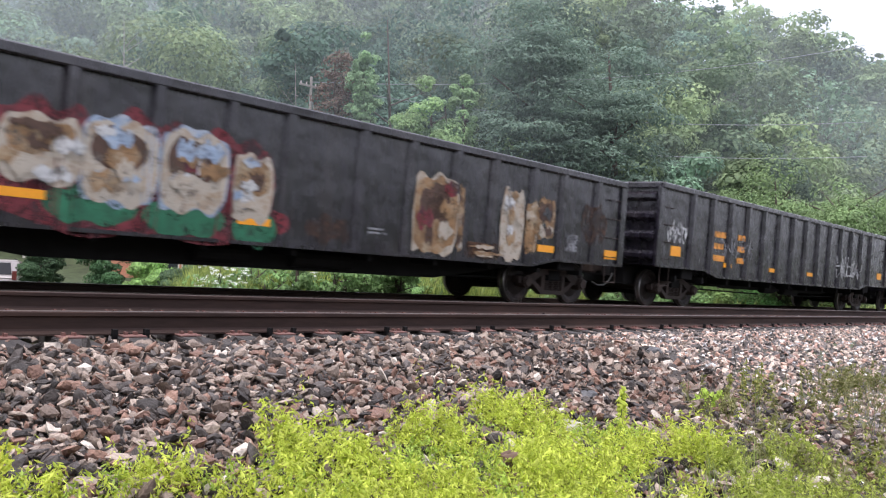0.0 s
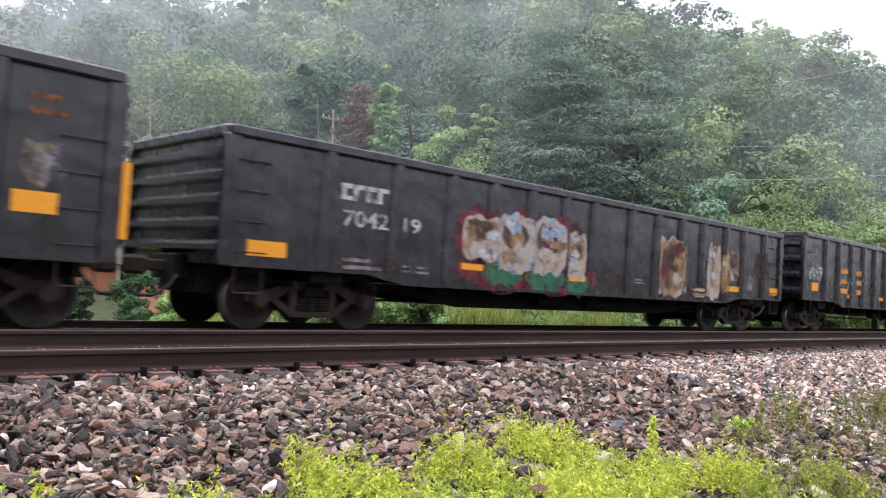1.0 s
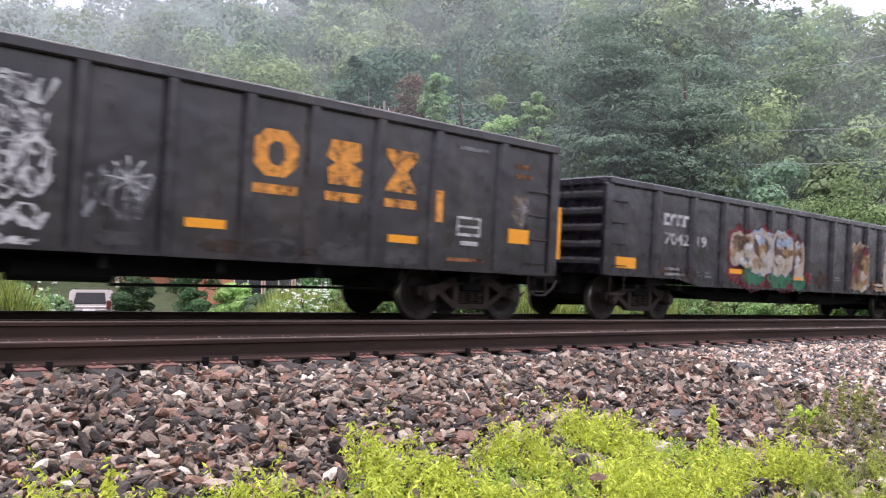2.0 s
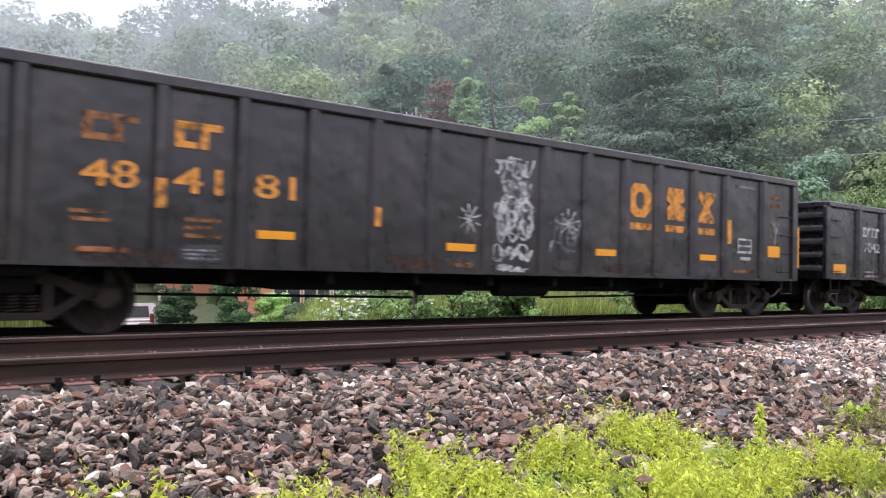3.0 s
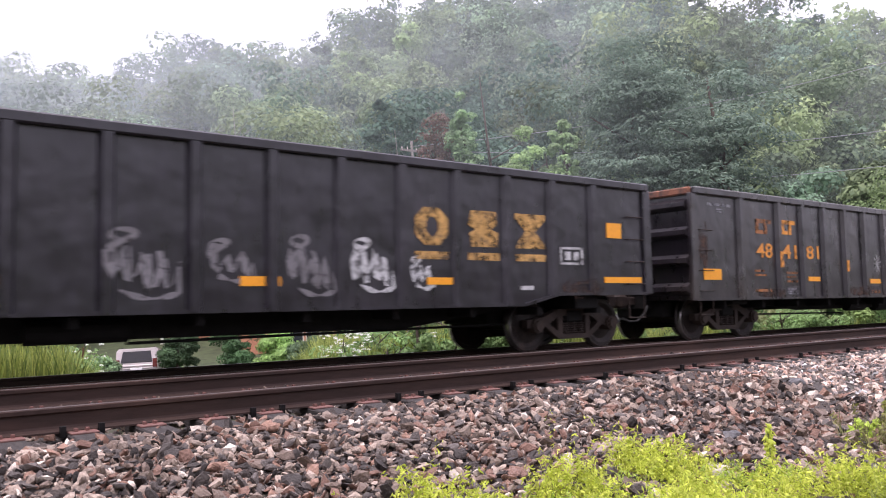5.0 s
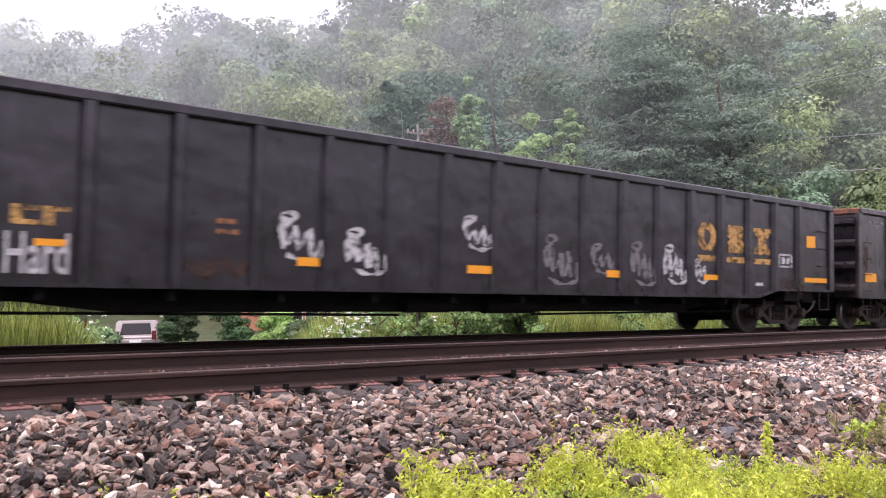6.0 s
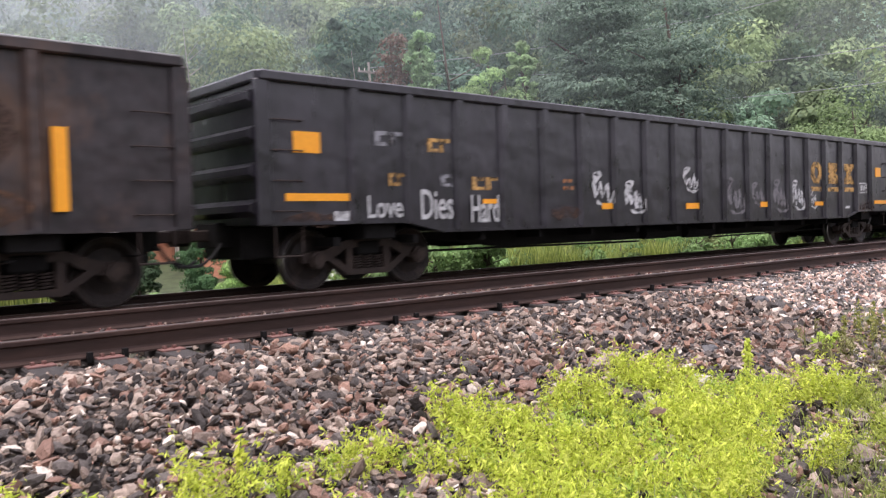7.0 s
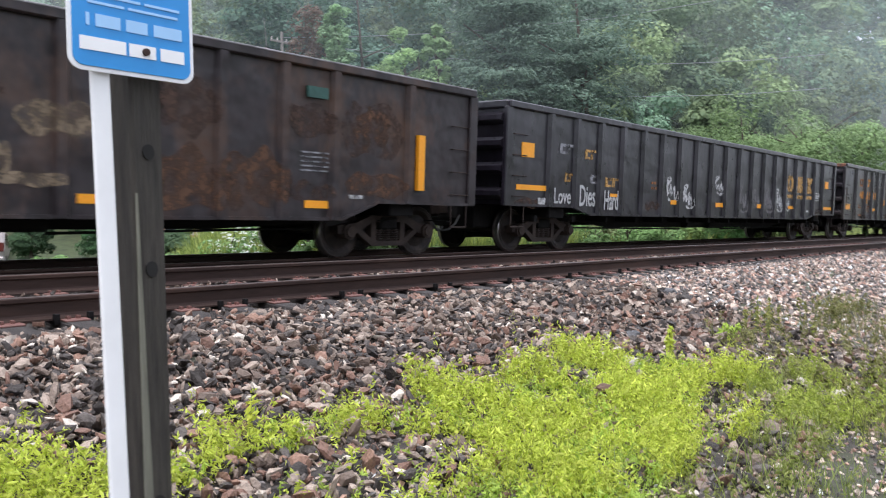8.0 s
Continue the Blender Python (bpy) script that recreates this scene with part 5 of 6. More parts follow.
# ---- verge behind the line: reeds, bushes ----
def blades(px, py, hgt, width, lean, m, name, label, tint_lo, tint_hi):
    n = len(px)
    z = height(px, py)
    a = rng.uniform(0, 6.283, n)
    dx, dy = np.cos(a), np.sin(a)
    b = rng.uniform(0, 6.283, n)
    ln = rng.uniform(0.2, 1.0, n) * lean
    P0 = np.stack([px - dx * width / 2, py - dy * width / 2, z], 1)
    P1 = np.stack([px + dx * width / 2, py + dy * width / 2, z], 1)
    mx_, my_ = px + np.cos(b) * ln * 0.35, py + np.sin(b) * ln * 0.35
    P2 = np.stack([mx_ + dx * width * 0.4, my_ + dy * width * 0.4, z + hgt * 0.6], 1)
    P3 = np.stack([mx_ - dx * width * 0.4, my_ - dy * width * 0.4, z + hgt * 0.6], 1)
    P4 = np.stack([px + np.cos(b) * ln, py + np.sin(b) * ln, z + hgt], 1)
    v = np.stack([P0, P1, P2, P3, P4], 1).reshape(-1, 3)
    k = (np.arange(n) * 5)[:, None]
    f = np.concatenate([k + np.array([[0, 1, 2]]), k + np.array([[0, 2, 3]]), k + np.array([[3, 2, 4]])], 1).reshape(-1, 3)
    w = rng.uniform(0, 1, (n, 1))
    t = np.concatenate([np.array(tint_lo) * (1 - w) + np.array(tint_hi) * w, np.ones((n, 1))], 1)
    ob = new(name, raw_mesh(name, v, f, 3, M[m], np.repeat(t, 5, axis=0)))
    tagged(ob, label, "grass", kind="stuff")
    return ob


n = 42000
px, py = rng.uniform(-1, 26, n), rng.uniform(9.2, 14.0, n)
clump = 0.5 + 0.5 * np.sin(px * 0.9 + 1.0) * np.sin(px * 0.37 + py)
bearing = np.degrees(np.arctan2(px - EYE0[0], py - EYE0[1]))
open_verge = smooth(13.0, 15.5, bearing) * (1 - smooth(27.5, 30, bearing))
blades(px, py, (0.95 + 0.75 * clump * rng.uniform(0.3, 1.1, n)) * (1 - 0.62 * open_verge), rng.uniform(0.014, 0.034, n), 0.5, "reed", "reeds", "tall yellow-green reeds and grass behind the line", (0.3, 0.42, 0.32), (1.35, 1.3, 1.05))
n = 9000
px, py = rng.uniform(26, 140, n), rng.uniform(9.4, 16, n)
blades(px, py, rng.uniform(0.5, 1.1, n), rng.uniform(0.05, 0.1, n), 0.6, "reed", "far_grass", "green verge grass along the line", (0.8, 0.95, 0.8), (1.2, 1.1, 1.0))

br_ = random.Random(4)
for i in range(34):
    bx = 5 + i * 1.9 + br_.uniform(-0.8, 0.8)
    by = br_.uniform(14.5, 19)
    if 8.5 < bx < 16 and by > 14:
        by += 2
    hh = br_.uniform(1.3, 2.1) + (0.7 if bx > 24 else -0.2)
    if 12.5 < math.degrees(math.atan2(bx - EYE0[0], by - EYE0[1])) < 30:
        continue
    tree(bx, by, hh, br_.uniform(1.0, 1.6), 1100, 0.15, (1.2 * br_.uniform(0.7, 1.1), 1.35 * br_.uniform(0.7, 1.1), 0.75), "leafy green bush behind the line", blobs=14, bare=0.05, seed=100 + i, name="bush", limbs=4)
for i in range(24):
    bx = 19.5 + i * 1.7 + br_.uniform(-0.6, 0.6)
    tree(bx, br_.uniform(9.8, 12.5), br_.uniform(1.35, 1.9) + 0.02 * i, br_.uniform(0.9, 1.4), 1500, 0.13, (1.35 * br_.uniform(0.7, 1.1), 1.5 * br_.uniform(0.7, 1.1), 0.75), "bright leafy bush along the verge behind the line", blobs=18, bare=0.02, seed=140 + i, name="bush", limbs=4)


# leafy weeds standing among the reeds
for i in range(46):
    az_ = br_.uniform(6, 46)
    d_ = br_.uniform(17.5, 21)
    bx, by = at(az_, d_)
    low_ = 14.5 < az_ < 30.5
    hh = br_.uniform(0.35, 0.6) if low_ else br_.uniform(0.8, 1.35)
    g = br_.uniform(0.7, 1.25)
    tree(bx, by, hh, br_.uniform(0.4, 0.8), 700, 0.085, (1.3 * g, 1.55 * g, 0.85 * g), "leafy green weed clump among the reeds", blobs=14, bare=0.02, seed=260 + i, name="bush", limbs=4)


for i in range(60):
    bx, by = br_.uniform(9, 34), br_.uniform(9.0, 11.0)
    if math.degrees(math.atan2(bx - EYE0[0], by - EYE0[1])) < 32:
        continue
    g = br_.uniform(0.6, 1.15)
    tree(bx, by, br_.uniform(0.85, 1.4), br_.uniform(0.5, 0.9), 750, 0.1, (1.25 * g, 1.5 * g, 0.8 * g), "leafy green weed clump on the verge behind the line", blobs=14, bare=0.02, seed=310 + i, name="bush", limbs=4)


def flower_heads(name, label, spots_, m):
    """Flat white heads of many tiny petals on thin stems."""
    cs, ns = [], []
    for fx_, fy_, fz_, rad in spots_:
        k = 14
        a_ = rng.uniform(0, 6.283, k)
        q_ = rad * np.sqrt(rng.uniform(0, 1, k))
        cs.append(np.stack([fx_ + q_ * np.cos(a_), fy_ + q_ * np.sin(a_), fz_ + rng.uniform(-0.01, 0.02, k)], 1))
        ns.append(np.stack([rng.normal(0, 0.5, k), rng.normal(-0.5, 0.4, k), np.ones(k)], 1))
    c = np.concatenate(cs)
    v, f, t4 = leaf_quads(c, np.concatenate(ns), rng.uniform(0.02, 0.035, len(c)), np.ones((len(c), 4)), 0.1)
    tagged(new(name, raw_mesh(name, v, f, 3, M[m], t4)), label, "flowers", kind="stuff")


M["petal"] = leaf_mat("white_petal", (0.75, 0.77, 0.7), (0.85, 0.86, 0.82), 0.3)
heads = []
for az0, az1, count in ((29.6, 33.2, 110), (11.5, 15.5, 36), (36, 38, 14)):
    for k in range(count):
        fx_, fy_ = at(br_.uniform(az0, az1), br_.uniform(17.6, 19.5))
        heads.append((fx_, fy_, ground_at(fx_, fy_) + br_.uniform(0.55, 1.3), br_.uniform(0.03, 0.06)))
flower_heads("wildflowers", "white wildflowers scattered among the reeds", heads, "petal")


def cattail(az_, d_, hh):
    cx_, cy_ = at(az_, d_)
    ob = new("cattail")
    ob.location = (cx_, cy_, ground_at(cx_, cy_))
    tagged(ob, "brown cattail head on a thin stem in the reeds", "cattail")
    part("stem", tube(B(), [(0, 0, 0), (0.02, 0, hh * 0.6), (0.05, 0.01, hh)], 0.008, 5), M["reed_stem"], ob)
    part("seed_head", tube(B(), [(0.035, 0.006, hh - 0.22), (0.04, 0.007, hh - 0.19), (0.047, 0.009, hh - 0.05), (0.05, 0.01, hh - 0.02)], 0.022, 8), M["seed_head"], ob)


M["reed_stem"] = mat("green_stem", (0.16, 0.2, 0.06), 0.7, bump=0)
M["seed_head"] = mat("brown_seed_head", (0.1, 0.05, 0.025), 0.9, scale=40)
for k in range(12):
    cattail(8.0 + 0.55 * k + br_.uniform(-0.2, 0.2), br_.uniform(17.2, 18.6), br_.uniform(0.95, 1.35))

# ---- houses and van across the road ----
def house(x, y, z, w, d, h, turn, label, windows):
    hs = new("house")
    hs.matrix_world = pose(x, y, z, 0, 0, turn)
    tagged(hs, label, "house")
    t = 0.25
    # front wall with real openings
    cuts = sorted(windows)
    cx = -w / 2
    bm = B()
    for wx, ww, wz, wh in cuts:
        box(bm, cx, wx, -d / 2, -d / 2 + t, 0, h)
        box(bm, wx, wx + ww, -d / 2, -d / 2 + t, 0, wz)
        box(bm, wx, wx + ww, -d / 2, -d / 2 + t, wz + wh, h)
        cx = wx + ww
    box(bm, cx, w / 2, -d / 2, -d / 2 + t, 0, h)
    part("wall", bm, M["brick"], hs)
    for x0, x1, y0, y1 in ((-w / 2, w / 2, d / 2 - t, d / 2), (-w / 2, -w / 2 + t, -d / 2 + t, d / 2 - t), (w / 2 - t, w / 2, -d / 2 + t, d / 2 - t)):
        part("wall", box(B(), x0, x1, y0, y1, 0, h), M["brick"], hs)
    bm = B()
    o = 0.5
    v = [(-w / 2 - o, -d / 2 - o, h), (w / 2 + o, -d / 2 - o, h), (w / 2 + o, d / 2 + o, h), (-w / 2 - o, d / 2 + o, h), (-w / 2 - o, 0, h + d * 0.28), (w / 2 + o, 0, h + d * 0.28)]
    vv = [bm.verts.new(q) for q in v]
    for q in ((0, 1, 5, 4), (2, 3, 4, 5), (0, 4, 3), (1, 2, 5), (0, 3, 2, 1)):
        bm.faces.new([vv[i] for i in q])
    bmesh.ops.recalc_face_normals(bm, faces=bm.faces)
    part("roof", bm, M["roof"], hs)
    for wx, ww, wz, wh in cuts:
        fr = B()
        e = 0.07
        for a, b, c, dd in ((wx, wx + e, wz, wz + wh), (wx + ww - e, wx + ww, wz, wz + wh), (wx + e, wx + ww - e, wz, wz + e), (wx + e, wx + ww - e, wz + wh - e, wz + wh), (wx + ww / 2 - 0.03, wx + ww / 2 + 0.03, wz + e, wz + wh - e)):
            box(fr, a, b, -d / 2 + 0.05, -d / 2 + 0.12, c, dd)
        win = part("window", fr, M["siding"], hs, "cream painted window frame")
        part("pane", box(B(), wx + e, wx + ww - e, -d / 2 + 0.08, -d / 2 + 0.09, wz + e, wz + wh - e), M["glass"], win)
    for px_ in (-w / 2 + 0.1, w / 2 - 0.1):
        part("corner_board", box(B(), px_ - 0.12, px_ + 0.12, -d / 2 - 0.06, -d / 2 - 0.003, 0, h), M["siding"], hs)
    return hs


hx, hy = at(30.0, 45)
house(hx, hy + 3, -0.2, 7.4, 6, 4.6, -26, "orange brick house with cream trim and a row of windows", [(-3.0, 0.8, 2.7, 1.1), (-1.5, 1.5, 1.5, 1.4), (0.1, 1.5, 1.5, 1.4), (1.7, 1.5, 1.5, 1.4)])
hx, hy = at(21.4, 50)
house(hx, hy + 2, -0.2, 3.4, 5, 4.0, -15, "small orange brick house half hidden by shrubs", [(-1.2, 0.9, 1.5, 1.2)])
for i, (az, d, hh, r, t, nm) in enumerate(((23.9, 34, 3.2, 0.95, (0.55, 0.8, 0.5), "dark green rounded shrub in front of the house"), (19.9, 35, 2.6, 0.8, (0.45, 0.58, 0.4), "dark shrub beside the parked van"), (28.6, 32, 1.5, 0.9, (0.7, 0.8, 0.6), "green shrub under the house windows"), (31.0, 31, 1.3, 0.9, (0.9, 1.0, 0.7), "green shrub under the house windows"), (26.7, 33, 1.7, 0.9, (2.0, 2.3, 1.1), "pale green shrub by the house wall"),
                                           (13.3, 26, 1.4, 0.8, (1.3, 1.5, 1.0), "green shrub in front of the parked van"), (14.9, 25, 1.05, 0.6, (1.2, 1.4, 1.0), "green shrub in front of the parked van"))):
    x, y = at(az, d)
    tree(x, y, hh, r, 9000, 0.085, t, nm, blobs=40, bare=0.0, seed=200 + i, name="bush", limbs=4)


# dark-tinted trees added to paint the shade behind van and houses
for i in range(11):
    x, y = at(11.5 + 2.1 * i + br_.uniform(-0.5, 0.5), 57 + br_.uniform(-1.5, 1.5))
    tree(x, y, br_.uniform(3.6, 5.2), br_.uniform(1.6, 2.2), 2600, 0.2, (0.55 * br_.uniform(0.8, 1.2), 0.7, 0.5), "added dark green tree painting the shade behind the houses", blobs=24, bare=0.03, seed=230 + i, limbs=4)


M["tinted"] = mat("tinted_car_glass", (0.02, 0.019, 0.022), 0.3, spread=0.1, scale=3, bump=0.0, spec=0.25)


def van(x, y, z, turn):
    v = new("minivan")
    v.matrix_world = pose(x, y, z, 0, 0, turn)
    tagged(v, "pale silver minivan parked beyond the reeds", "van")
    bm = prism(B(), [(-2.3, 0.35), (-2.38, 0.9), (-2.2, 1.05), (-1.95, 1.68), (-1.6, 1.76), (0.5, 1.74), (1.25, 1.1), (2.2, 0.95), (2.4, 0.7), (2.35, 0.35)], -0.9, 0.9)
    bmesh.ops.bevel(bm, geom=[e for e in bm.edges], offset=0.07, segments=2, affect="EDGES")
    part("body", bm, M["van"], v)
    bm = B()
    q = [(-2.215, -0.68, 1.1), (-2.215, 0.68, 1.1), (-2.0, 0.6, 1.6), (-2.0, -0.6, 1.6)]
    a = [bm.verts.new(Vector(c) + Vector((-0.02, 0, 0.01))) for c in q]
    b = [bm.verts.new(Vector(c) + Vector((0.03, 0, -0.01))) for c in q]
    bm.faces.new(a)
    bm.faces.new(b[::-1])
    for i in range(4):
        bm.faces.new((a[i], b[i], b[(i + 1) % 4], a[(i + 1) % 4]))
    bmesh.ops.recalc_face_normals(bm, faces=bm.faces)
    part("rear_window", bm, M["tinted"], v)
    for s in (-1, 1):
        for x0, x1 in ((-1.8, -0.95), (-0.85, -0.1), (0.0, 0.55)):
            part("side_window", box(B(), x0, x1, s * 0.905 - 0.006, s * 0.905 + 0.006, 1.12, 1.6, 0.004), M["tinted"], v)
        part("tail_lamp", box(B(), -2.4, -2.22, s * 0.8 - 0.09, s * 0.8 + 0.09, 0.85, 1.25, 0.02), M["lamp_red"], v)
        for wx in (-1.45, 1.4):
            w = part("wheel", cyl(B(), (wx, s * 0.72, 0.33), (wx, s * 0.92, 0.33), 0.33, seg=20), M["tyre"], v)
            part("rim", cyl(B(), (wx, s * 0.915, 0.33), (wx, s * 0.935, 0.33), 0.2, seg=14), M["van"], w)
        part("roof_rail", cyl(B(), (-1.5, s * 0.7, 1.8), (0.2, s * 0.7, 1.79), 0.02, seg=6), M["tyre"], v)
    part("rear_bumper", box(B(), -2.48, -2.3, -0.88, 0.88, 0.38, 0.62, 0.04), M["van"], v)
    part("plate_bar", box(B(), -2.41, -2.38, -0.26, 0.26, 0.72, 0.86), M["white"], v)
    return v


vx, vy = at(17.75, 42)
van(vx, vy, -0.2, 66)

# ---- pole and wires on the slope ----
x, y = at(36.7, 44)
pz = ground_at(x, y)
pole = new("utility_pole")
pole.location = (x, y, pz)
tagged(pole, "grey wooden utility pole with a crossarm on the slope", "utility pole")
part("mast", cyl(B(), (0, 0, -0.5), (0, 0, 12.2 - pz), 0.1, 0.07), M["pale_bark"], pole)
part("crossarm", box(B(), -0.75, 0.75, -0.05, 0.05, 11.6 - pz, 11.7 - pz), M["pale_bark"], pole)
for s in (-0.9, -0.4, 0.4, 0.9):
    part("insulator", cyl(B(), (s * 0.75, 0, 11.7 - pz), (s * 0.75, 0, 11.85 - pz), 0.03, 0.02, 8), M["siding"], pole)
part("guy_wire", cyl(B(), (0, 0, 11.4 - pz), (1.6, -1.0, 0.2), 0.02, seg=5), M["wire"], pole)
for i, (dz, az2, z2) in enumerate(((0.0, 74, 15.5), (-0.2, 74, 11.0), (-1.8, 74, 9.0))):
    ex, ey = at(az2, 52)
    p0, p1 = Vector((x, y, 11.9 + dz)), Vector((ex, ey, z2))
    pts = [p0.lerp(p1, k / 14) - Vector((0, 0, 4 * k / 14 * (1 - k / 14) * 0.9)) for k in range(15)]
    tagged(part("overhead_wire", tube(B(), pts, 0.02, 5), M["wire"], None), "thin overhead wire strung along the slope", "wire")

# ---- signpost beside the line ----
sp = new("signpost")
SPZ = ground_at(0.94, -4.72)
sp.matrix_world = pose(0.94, -4.72, SPZ)
tagged(sp, "weathered square timber post with a white strip and a blue sign", "signpost")
bm = box(B(), -0.05, 0.05, -0.05, 0.05, -0.3, 2.25, 0.008)
timber = part("timber_post", bm, M["post"], sp)
timber.rotation_euler = (0, 0, radians(17))
# dark discs on the face paint the shade inside bolt holes
for hz in (0.42, 0.76, 1.32, 1.6):
    part("bolt_hole", cyl(B(), (-0.004, -0.054, hz), (-0.004, -0.046, hz), 0.019, seg=12), M["hole"], timber)
# a paler wedge paints the light on the post's left side
bm = B()
fv = [[bm.verts.new((xx, yy, zz)) for xx, zz in ((-0.047, -0.3), (0.0, -0.3), (-0.018, 0.7), (-0.042, 1.5), (-0.047, 1.5))] for yy in (-0.0525, -0.0495)]
bm.faces.new(fv[0])
bm.faces.new(fv[1][::-1])
for k in range(5):
    bm.faces.new((fv[0][k], fv[1][k], fv[1][(k + 1) % 5], fv[0][(k + 1) % 5]))
bmesh.ops.recalc_face_normals(bm, faces=bm.faces)
part("sky_lit_wedge", bm, M["bleached"], timber, "paler grey-green wedge painting the sky-lit side of the post")
strip = part("white_strip", box(B(), -0.125, -0.08, -0.075, -0.062, -0.2, 2.2, 0.004), M["white"], sp, "white painted metal delineator strip")
strip.rotation_euler = (0, radians(-1.0), 0)
strip.location = (0.022, 0, 0)


def rounded(x0, x1, z0, z1, r, y0, y1):
    pts = []
    for cx, cz, a0 in ((x1 - r, z1 - r, 0), (x0 + r, z1 - r, 90), (x0 + r, z0 + r, 180), (x1 - r, z0 + r, 270)):
        for k in range(6):
            a = radians(a0 + 18 * k)
            pts.append((cx + r * math.cos(a), cz + r * math.sin(a)))
    return prism(B(), pts, y0, y1)


z0 = 0.712 - SPZ
board = part("sign_board", rounded(-0.19, 0.117, z0, z0 + 0.46, 0.03, -0.088, -0.084), M["white"], sp, "blue enamel sign with a white border and pale writing")
part("sign_face", rounded(-0.18, 0.107, z0 + 0.01, z0 + 0.45, 0.024, -0.0905, -0.0878), M["sign"], board)
for a, b, cuts, m in ((0.045, 0.075, ((-0.165, -0.058), (-0.05, 0.016), (0.028, 0.09)), "white"), (0.1, 0.128, ((-0.15, -0.142), (-0.128, -0.07), (-0.056, -0.004), (0.012, 0.085)), "sign_pale"), (0.15, 0.156, ((-0.145, -0.06), (-0.05, 0.075)), "sign_pale"),
                      (0.168, 0.174, ((-0.145, -0.02), (-0.01, 0.08)), "sign_pale"), (0.195, 0.212, ((-0.105, -0.04), (-0.03, 0.035)), "sign_pale"), (0.26, 0.31, ((-0.145, 0.075),), "white"), (0.34, 0.39, ((-0.145, 0.075),), "white")):
    for c, d in cuts:
        part("writing_bar", box(B(), c, d, -0.0925, -0.0902, z0 + a, z0 + b), M[m], board)
for hz in (0.06, 0.24):
    part("bolt", cyl(B(), (-0.01, -0.098, z0 + hz), (-0.01, -0.0903, z0 + hz), 0.009, seg=8), M["rail"], board)


# ---- lime-green weeds in front of the ballast ----
EDGE_X = [0.2, 1.4, 2.0, 3.0, 3.6, 4.2, 4.7, 5.5, 6.0, 6.6, 7.0, 7.8]
EDGE_Y = [-2.95, -2.9, -3.1, -3.02, -3.0, -3.18, -3.02, -2.98, -3.2, -3.55, -4.05, -4.6]


def weeds(name, label, count, x_range, y_range, wanted, tall, leaf, tint_of, m="weed"):
    """Low plants of thin arching stems with narrow leaves, gathered in uneven tufts."""
    cs, ns, ts, ds = [], [], [], []
    xs, ys = rng.uniform(*x_range, count), rng.uniform(*y_range, count)
    for x, y in zip(xs, ys):
        tuft = noise.noise(Vector((x * 2.2, y * 2.2, 3.1))) + 0.5 * noise.noise(Vector((x * 6, y * 6, 1.7)))
        if not wanted(x, y, tuft):
            continue
        hh = tall * rng.uniform(0.35, 1.15) * (1 + 1.0 * tuft)
        if rng.uniform() < 0.03:
            hh *= 1.6
        if hh < 0.03:
            continue
        la, ll = rng.uniform(0, 6.283), rng.uniform(0.1, 0.8) * hh
        k = int(6 + hh * 70)
        s = np.sort(rng.uniform(0.1, 1, k))
        z = float(height(x, y))
        b = rng.uniform(0, 6.283, k)
        o = rng.uniform(0.006, 0.03, k)
        cs.append(np.stack([x + math.cos(la) * ll * s ** 1.7 + np.cos(b) * o, y + math.sin(la) * ll * s ** 1.7 + np.sin(b) * o, z + hh * s + rng.uniform(-0.01, 0.01, k)], 1))
        ns.append(np.stack([np.cos(b) * 0.8, np.sin(b) * 0.8, rng.uniform(0.2, 1.0, k)], 1))
        ts.append(np.tile(np.array([*(np.array(tint_of(x, y, tuft)) * rng.uniform(0.7, 1.2)), 1.0]), (k, 1)))
    c, n_, t = np.concatenate(cs), np.concatenate(ns), np.concatenate(ts)
    v, f, t4 = leaf_quads(c, n_, rng.uniform(0.6, 1.5, len(c)) * leaf, t, 0.15, 2.3)
    ob = new(name, raw_mesh(name, v, f, 3, M[m], t4))
    tagged(ob, label, "weeds", kind="stuff")
    return ob


def lime_here(x, y, tuft):
    edge = np.interp(x, EDGE_X, EDGE_Y) + 0.25 * tuft
    if y > edge or x < 0.5 + 0.7 * tuft or y < -5.2 + 0.5 * tuft:
        return False
    bare = ((x - 2.6) / 0.75) ** 2 + ((y + 3.62) / 0.4) ** 2 < 1 + tuft
    if bare and rng.uniform() > 0.06:
        return False
    if x < 2.2 and y < -3.3 and rng.uniform() > 0.25:
        return False
    if y < -3.75 - 0.42 * (6.3 - x) and x > 2.6:
        return tuft > 0.2 or rng.uniform() < 0.07
    return tuft > -0.22 or rng.uniform() < 0.08


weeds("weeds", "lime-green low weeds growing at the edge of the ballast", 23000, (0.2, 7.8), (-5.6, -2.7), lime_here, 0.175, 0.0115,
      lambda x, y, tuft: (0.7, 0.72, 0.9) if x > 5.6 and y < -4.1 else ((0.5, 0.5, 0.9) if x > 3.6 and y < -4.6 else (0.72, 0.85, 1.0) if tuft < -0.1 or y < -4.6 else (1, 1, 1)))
weeds("dry_weeds", "dull olive weeds and dry stalks on the gravel", 950, (6.2, 13), (-5.8, -3.0), lambda x, y, tuft: tuft > 0.05 and y < -3.0 - 0.9 * max(0, 8.2 - x) + 0.3 * tuft, 0.2, 0.022,
      lambda x, y, tuft: (0.42, 0.37, 0.9))
px, py = rng.uniform(5.6, 13, 6000), rng.uniform(-5.9, -3.1, 6000)
keep = (py < -3.1 - 0.9 * np.maximum(0, 8.0 - px)) & (np.sin(px * 2.3 + 1.1 * py) * np.sin(py * 3.1 + 0.7 * px) > rng.uniform(-0.4, 0.7, 6000))
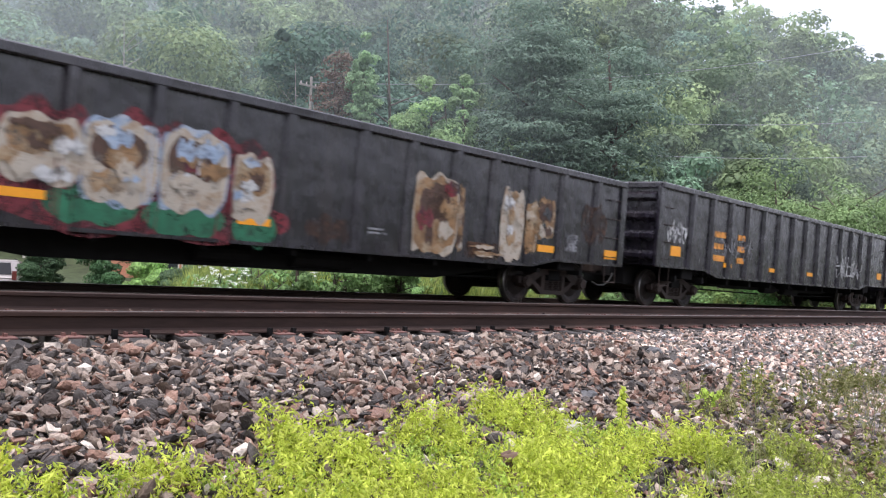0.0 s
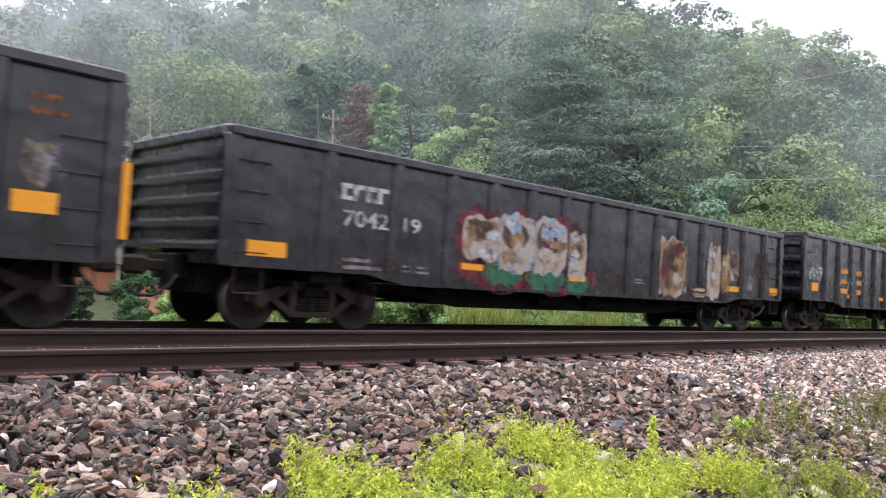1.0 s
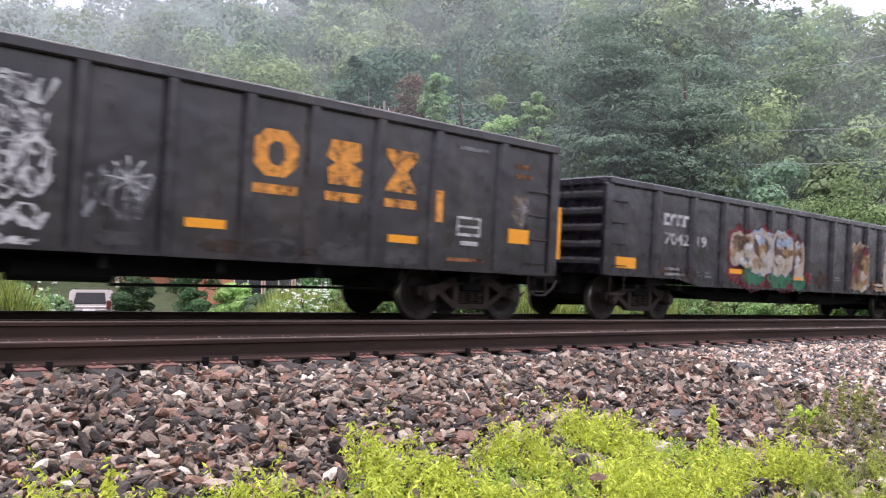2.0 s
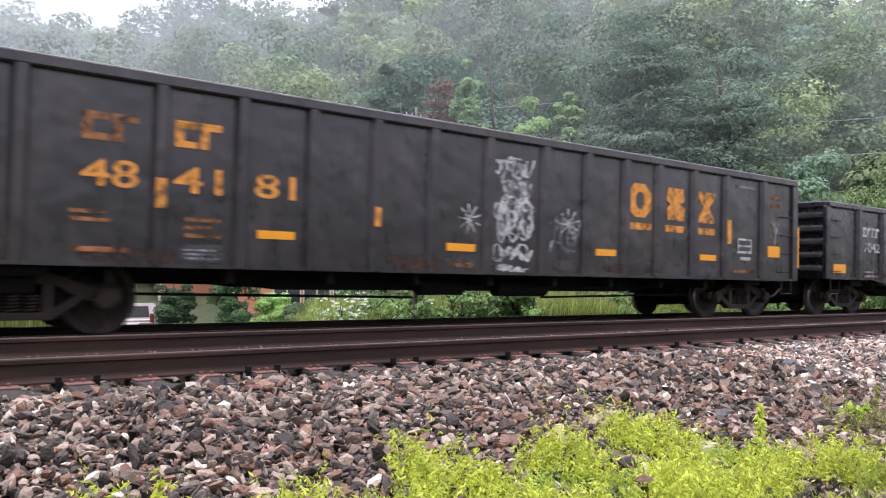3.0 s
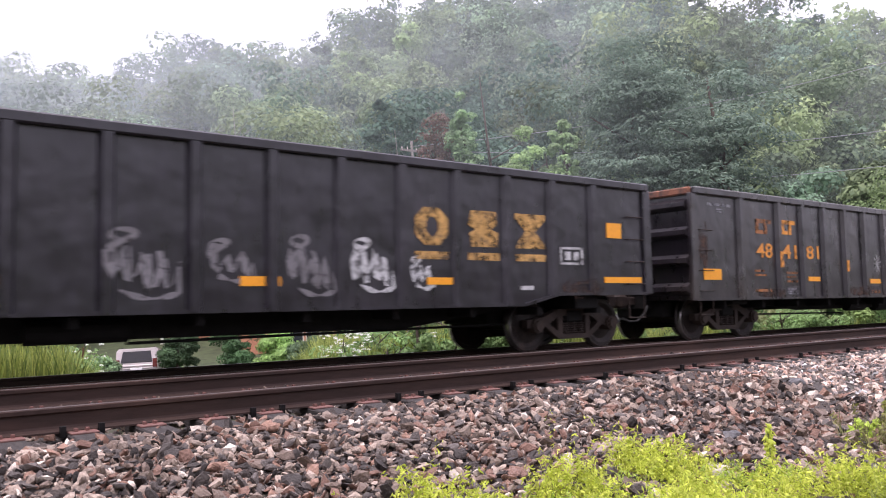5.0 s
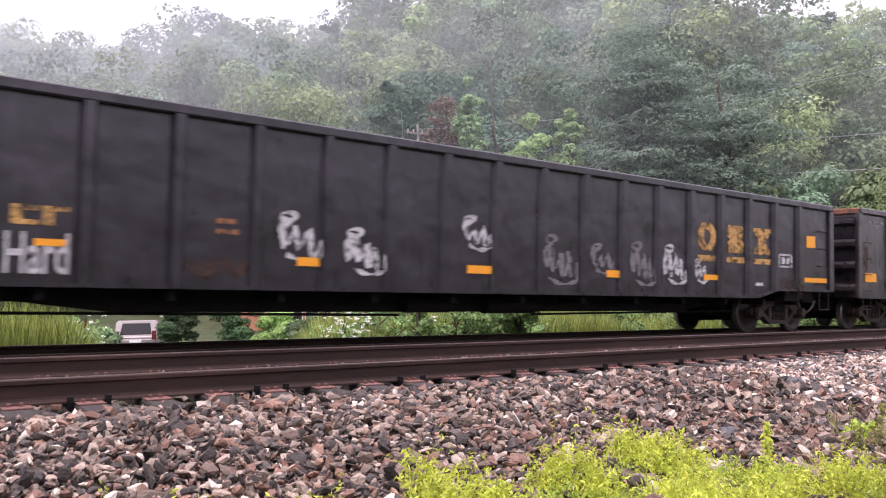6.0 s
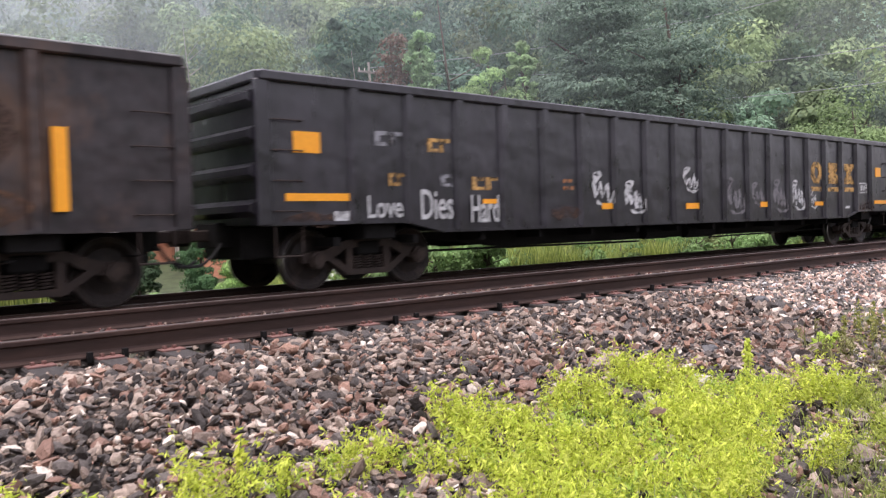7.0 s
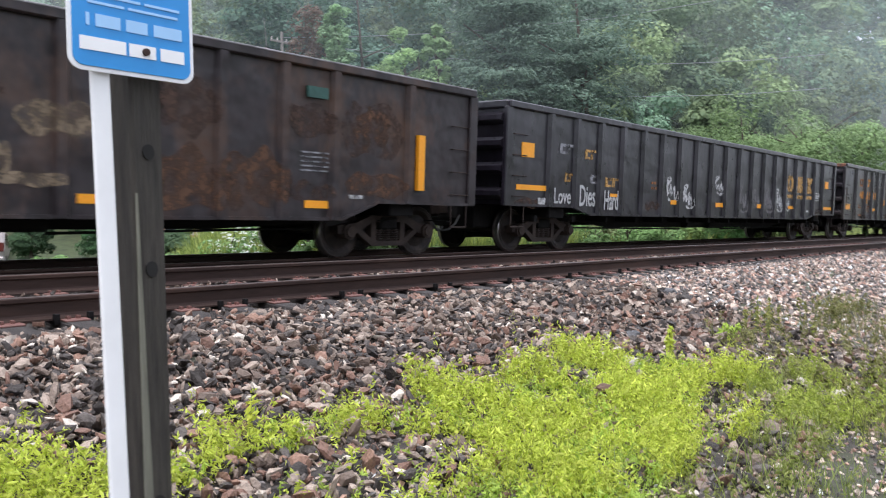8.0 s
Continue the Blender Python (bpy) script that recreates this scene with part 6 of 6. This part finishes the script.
px, py = px[keep], py[keep]
blades(px, py, rng.uniform(0.06, 0.3, len(px)), rng.uniform(0.004, 0.009, len(px)), 0.2, "reed", "dry_grass", "dry olive grass stalks on the gravel", (0.35, 0.32, 0.45), (0.8, 0.68, 0.8))
px, py = rng.uniform(3.0, 7.4, 2600), rng.uniform(-5.9, -4.0, 2600)
keep = np.sin(px * 3.1) * np.sin(py * 4.3 + px) > rng.uniform(-0.3, 0.6, 2600)
px, py = px[keep], py[keep]
blades(px, py, rng.uniform(0.1, 0.28, len(px)), rng.uniform(0.003, 0.007, len(px)), 0.2, "reed", "thin_grass", "thin olive grass among the lime weeds", (0.45, 0.5, 0.5), (0.85, 0.9, 0.7))


def sprig(x, y, hh, n, tint, label, leaf=0.03, m="weed"):
    base = new("weed_plant")
    base.location = (x, y, ground_at(x, y))
    tagged(base, label, "weed")
    part("stem", tube(B(), [(0, 0, -0.02), (0.01, 0.0, hh * 0.5), (0.03, 0.01, hh)], 0.004, 5), M["reed_stem"], base)
    s = rng.uniform(0.15, 1, n)
    b = rng.uniform(0, 6.283, n)
    o = rng.uniform(0.01, 0.06, n) * (1.2 - 0.7 * s)
    c = np.stack([0.03 * s + np.cos(b) * o, np.sin(b) * o, hh * s], 1)
    nn = np.stack([np.cos(b) * 0.7, np.sin(b) * 0.7, rng.uniform(0.2, 1, n)], 1)
    v, f, t4 = leaf_quads(c, nn, rng.uniform(0.6, 1.4, n) * leaf, np.tile(np.array([*tint, 1.0]), (n, 1)), 0.15, 1.6)
    ob = new("leaves", raw_mesh("leaves", v, f, 3, M[m], t4))
    ob.parent = base
    return base


sprig(6.4, -3.45, 0.36, 70, (1, 1, 1), "upright lime-green weed on the gravel")
sprig(6.5, -3.38, 0.28, 50, (1, 1, 1), "upright lime-green weed on the gravel")
sprig(5.65, -2.86, 0.2, 40, (1, 1, 1), "small lime-green weed at the ballast edge")
sprig(2.45, -3.0, 0.24, 30, (1, 0.95, 0.8), "small lime-green weed at the ballast edge")
for i in range(7):
    sprig(8.5 + 0.12 * i, -3.3 - 0.07 * (i % 3), 0.3 + 0.04 * (i % 4), 36, (0.5, 0.45, 0.8), "dull olive stalk standing on the gravel", 0.025)
for i in range(6):
    sprig(8.0 + 0.07 * i, -3.22 - 0.05 * (i % 2), 0.12 + 0.02 * (i % 3), 40, (0.85, 1, 1), "bright green weed tuft on the gravel", 0.03)
sprig(4.75, -3.75, 0.26, 26, (1, 1, 1), "withered russet dock among the weeds", 0.05, "dead")


# ---- see-through sheets that paint haze before the wooded slope ----
def haze_sheet_mat():
    m = bpy.data.materials.new("painted_haze")
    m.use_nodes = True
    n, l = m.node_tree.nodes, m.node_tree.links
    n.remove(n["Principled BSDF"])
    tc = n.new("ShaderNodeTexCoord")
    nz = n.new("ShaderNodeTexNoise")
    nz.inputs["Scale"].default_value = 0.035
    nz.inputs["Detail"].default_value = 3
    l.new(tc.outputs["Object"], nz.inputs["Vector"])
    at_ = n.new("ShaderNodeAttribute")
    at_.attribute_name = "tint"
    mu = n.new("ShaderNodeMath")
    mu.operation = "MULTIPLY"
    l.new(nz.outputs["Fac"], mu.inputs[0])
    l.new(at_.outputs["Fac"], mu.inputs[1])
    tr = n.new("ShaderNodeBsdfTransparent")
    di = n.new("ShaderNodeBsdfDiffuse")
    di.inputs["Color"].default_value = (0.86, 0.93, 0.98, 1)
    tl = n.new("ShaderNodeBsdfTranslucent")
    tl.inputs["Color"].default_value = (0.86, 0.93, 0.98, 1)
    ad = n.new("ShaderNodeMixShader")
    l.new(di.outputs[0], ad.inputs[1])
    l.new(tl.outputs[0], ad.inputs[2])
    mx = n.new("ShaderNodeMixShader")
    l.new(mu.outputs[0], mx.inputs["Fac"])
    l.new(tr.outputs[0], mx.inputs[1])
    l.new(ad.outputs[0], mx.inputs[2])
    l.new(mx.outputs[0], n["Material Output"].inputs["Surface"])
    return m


M["mist"] = haze_sheet_mat()
# each curved sheet paints one layer of haze, denser to the left
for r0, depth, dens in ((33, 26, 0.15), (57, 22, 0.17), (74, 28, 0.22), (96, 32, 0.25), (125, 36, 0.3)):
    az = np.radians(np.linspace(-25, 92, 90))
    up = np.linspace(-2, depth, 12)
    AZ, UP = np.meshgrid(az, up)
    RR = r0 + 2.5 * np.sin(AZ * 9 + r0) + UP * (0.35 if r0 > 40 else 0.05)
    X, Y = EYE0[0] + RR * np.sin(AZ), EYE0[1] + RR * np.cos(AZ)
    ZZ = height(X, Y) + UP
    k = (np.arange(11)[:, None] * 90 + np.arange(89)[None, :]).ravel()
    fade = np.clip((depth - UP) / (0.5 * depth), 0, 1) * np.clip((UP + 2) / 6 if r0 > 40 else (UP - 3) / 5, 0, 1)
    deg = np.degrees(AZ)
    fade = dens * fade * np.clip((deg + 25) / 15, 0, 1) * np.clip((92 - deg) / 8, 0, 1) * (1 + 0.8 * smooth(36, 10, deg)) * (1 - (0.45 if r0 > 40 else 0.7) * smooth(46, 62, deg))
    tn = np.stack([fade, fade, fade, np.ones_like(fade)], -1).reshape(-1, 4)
    haze_sheet = new("mist", raw_mesh("mist", np.stack([X, Y, ZZ], -1).reshape(-1, 3), np.stack([k, k + 1, k + 91, k + 90], 1), 4, M["mist"], tn, smooth=True))
    tagged(haze_sheet, "see-through sheet painting thin white haze before the wooded slope", "mist", kind="stuff")


# ---- what moves ----
def motions():
    # the train runs evenly, but for a short surge of its slack late on
    surge = {6.5: -0.02, 7.0: 0.13, 7.5: -0.04}
    for car, x0 in KEYED_CARS:
        walk(car, [(t, pose(x0 + SPEED * t + surge.get(t, 0.0), TRACKS[1]["y"], TRACKS[1]["z"], CANT)) for t in (k / 2 for k in range(17))])
    for i, (ax, x) in enumerate(KEYED_AXLES):
        start = (i * 37) % 360
        walk(ax, [(k / 15, pose(x, 0, WHEEL_R, 0, start + math.degrees(SPEED * k / 15 / WHEEL_R), 0)) for k in range(121)])


motions()
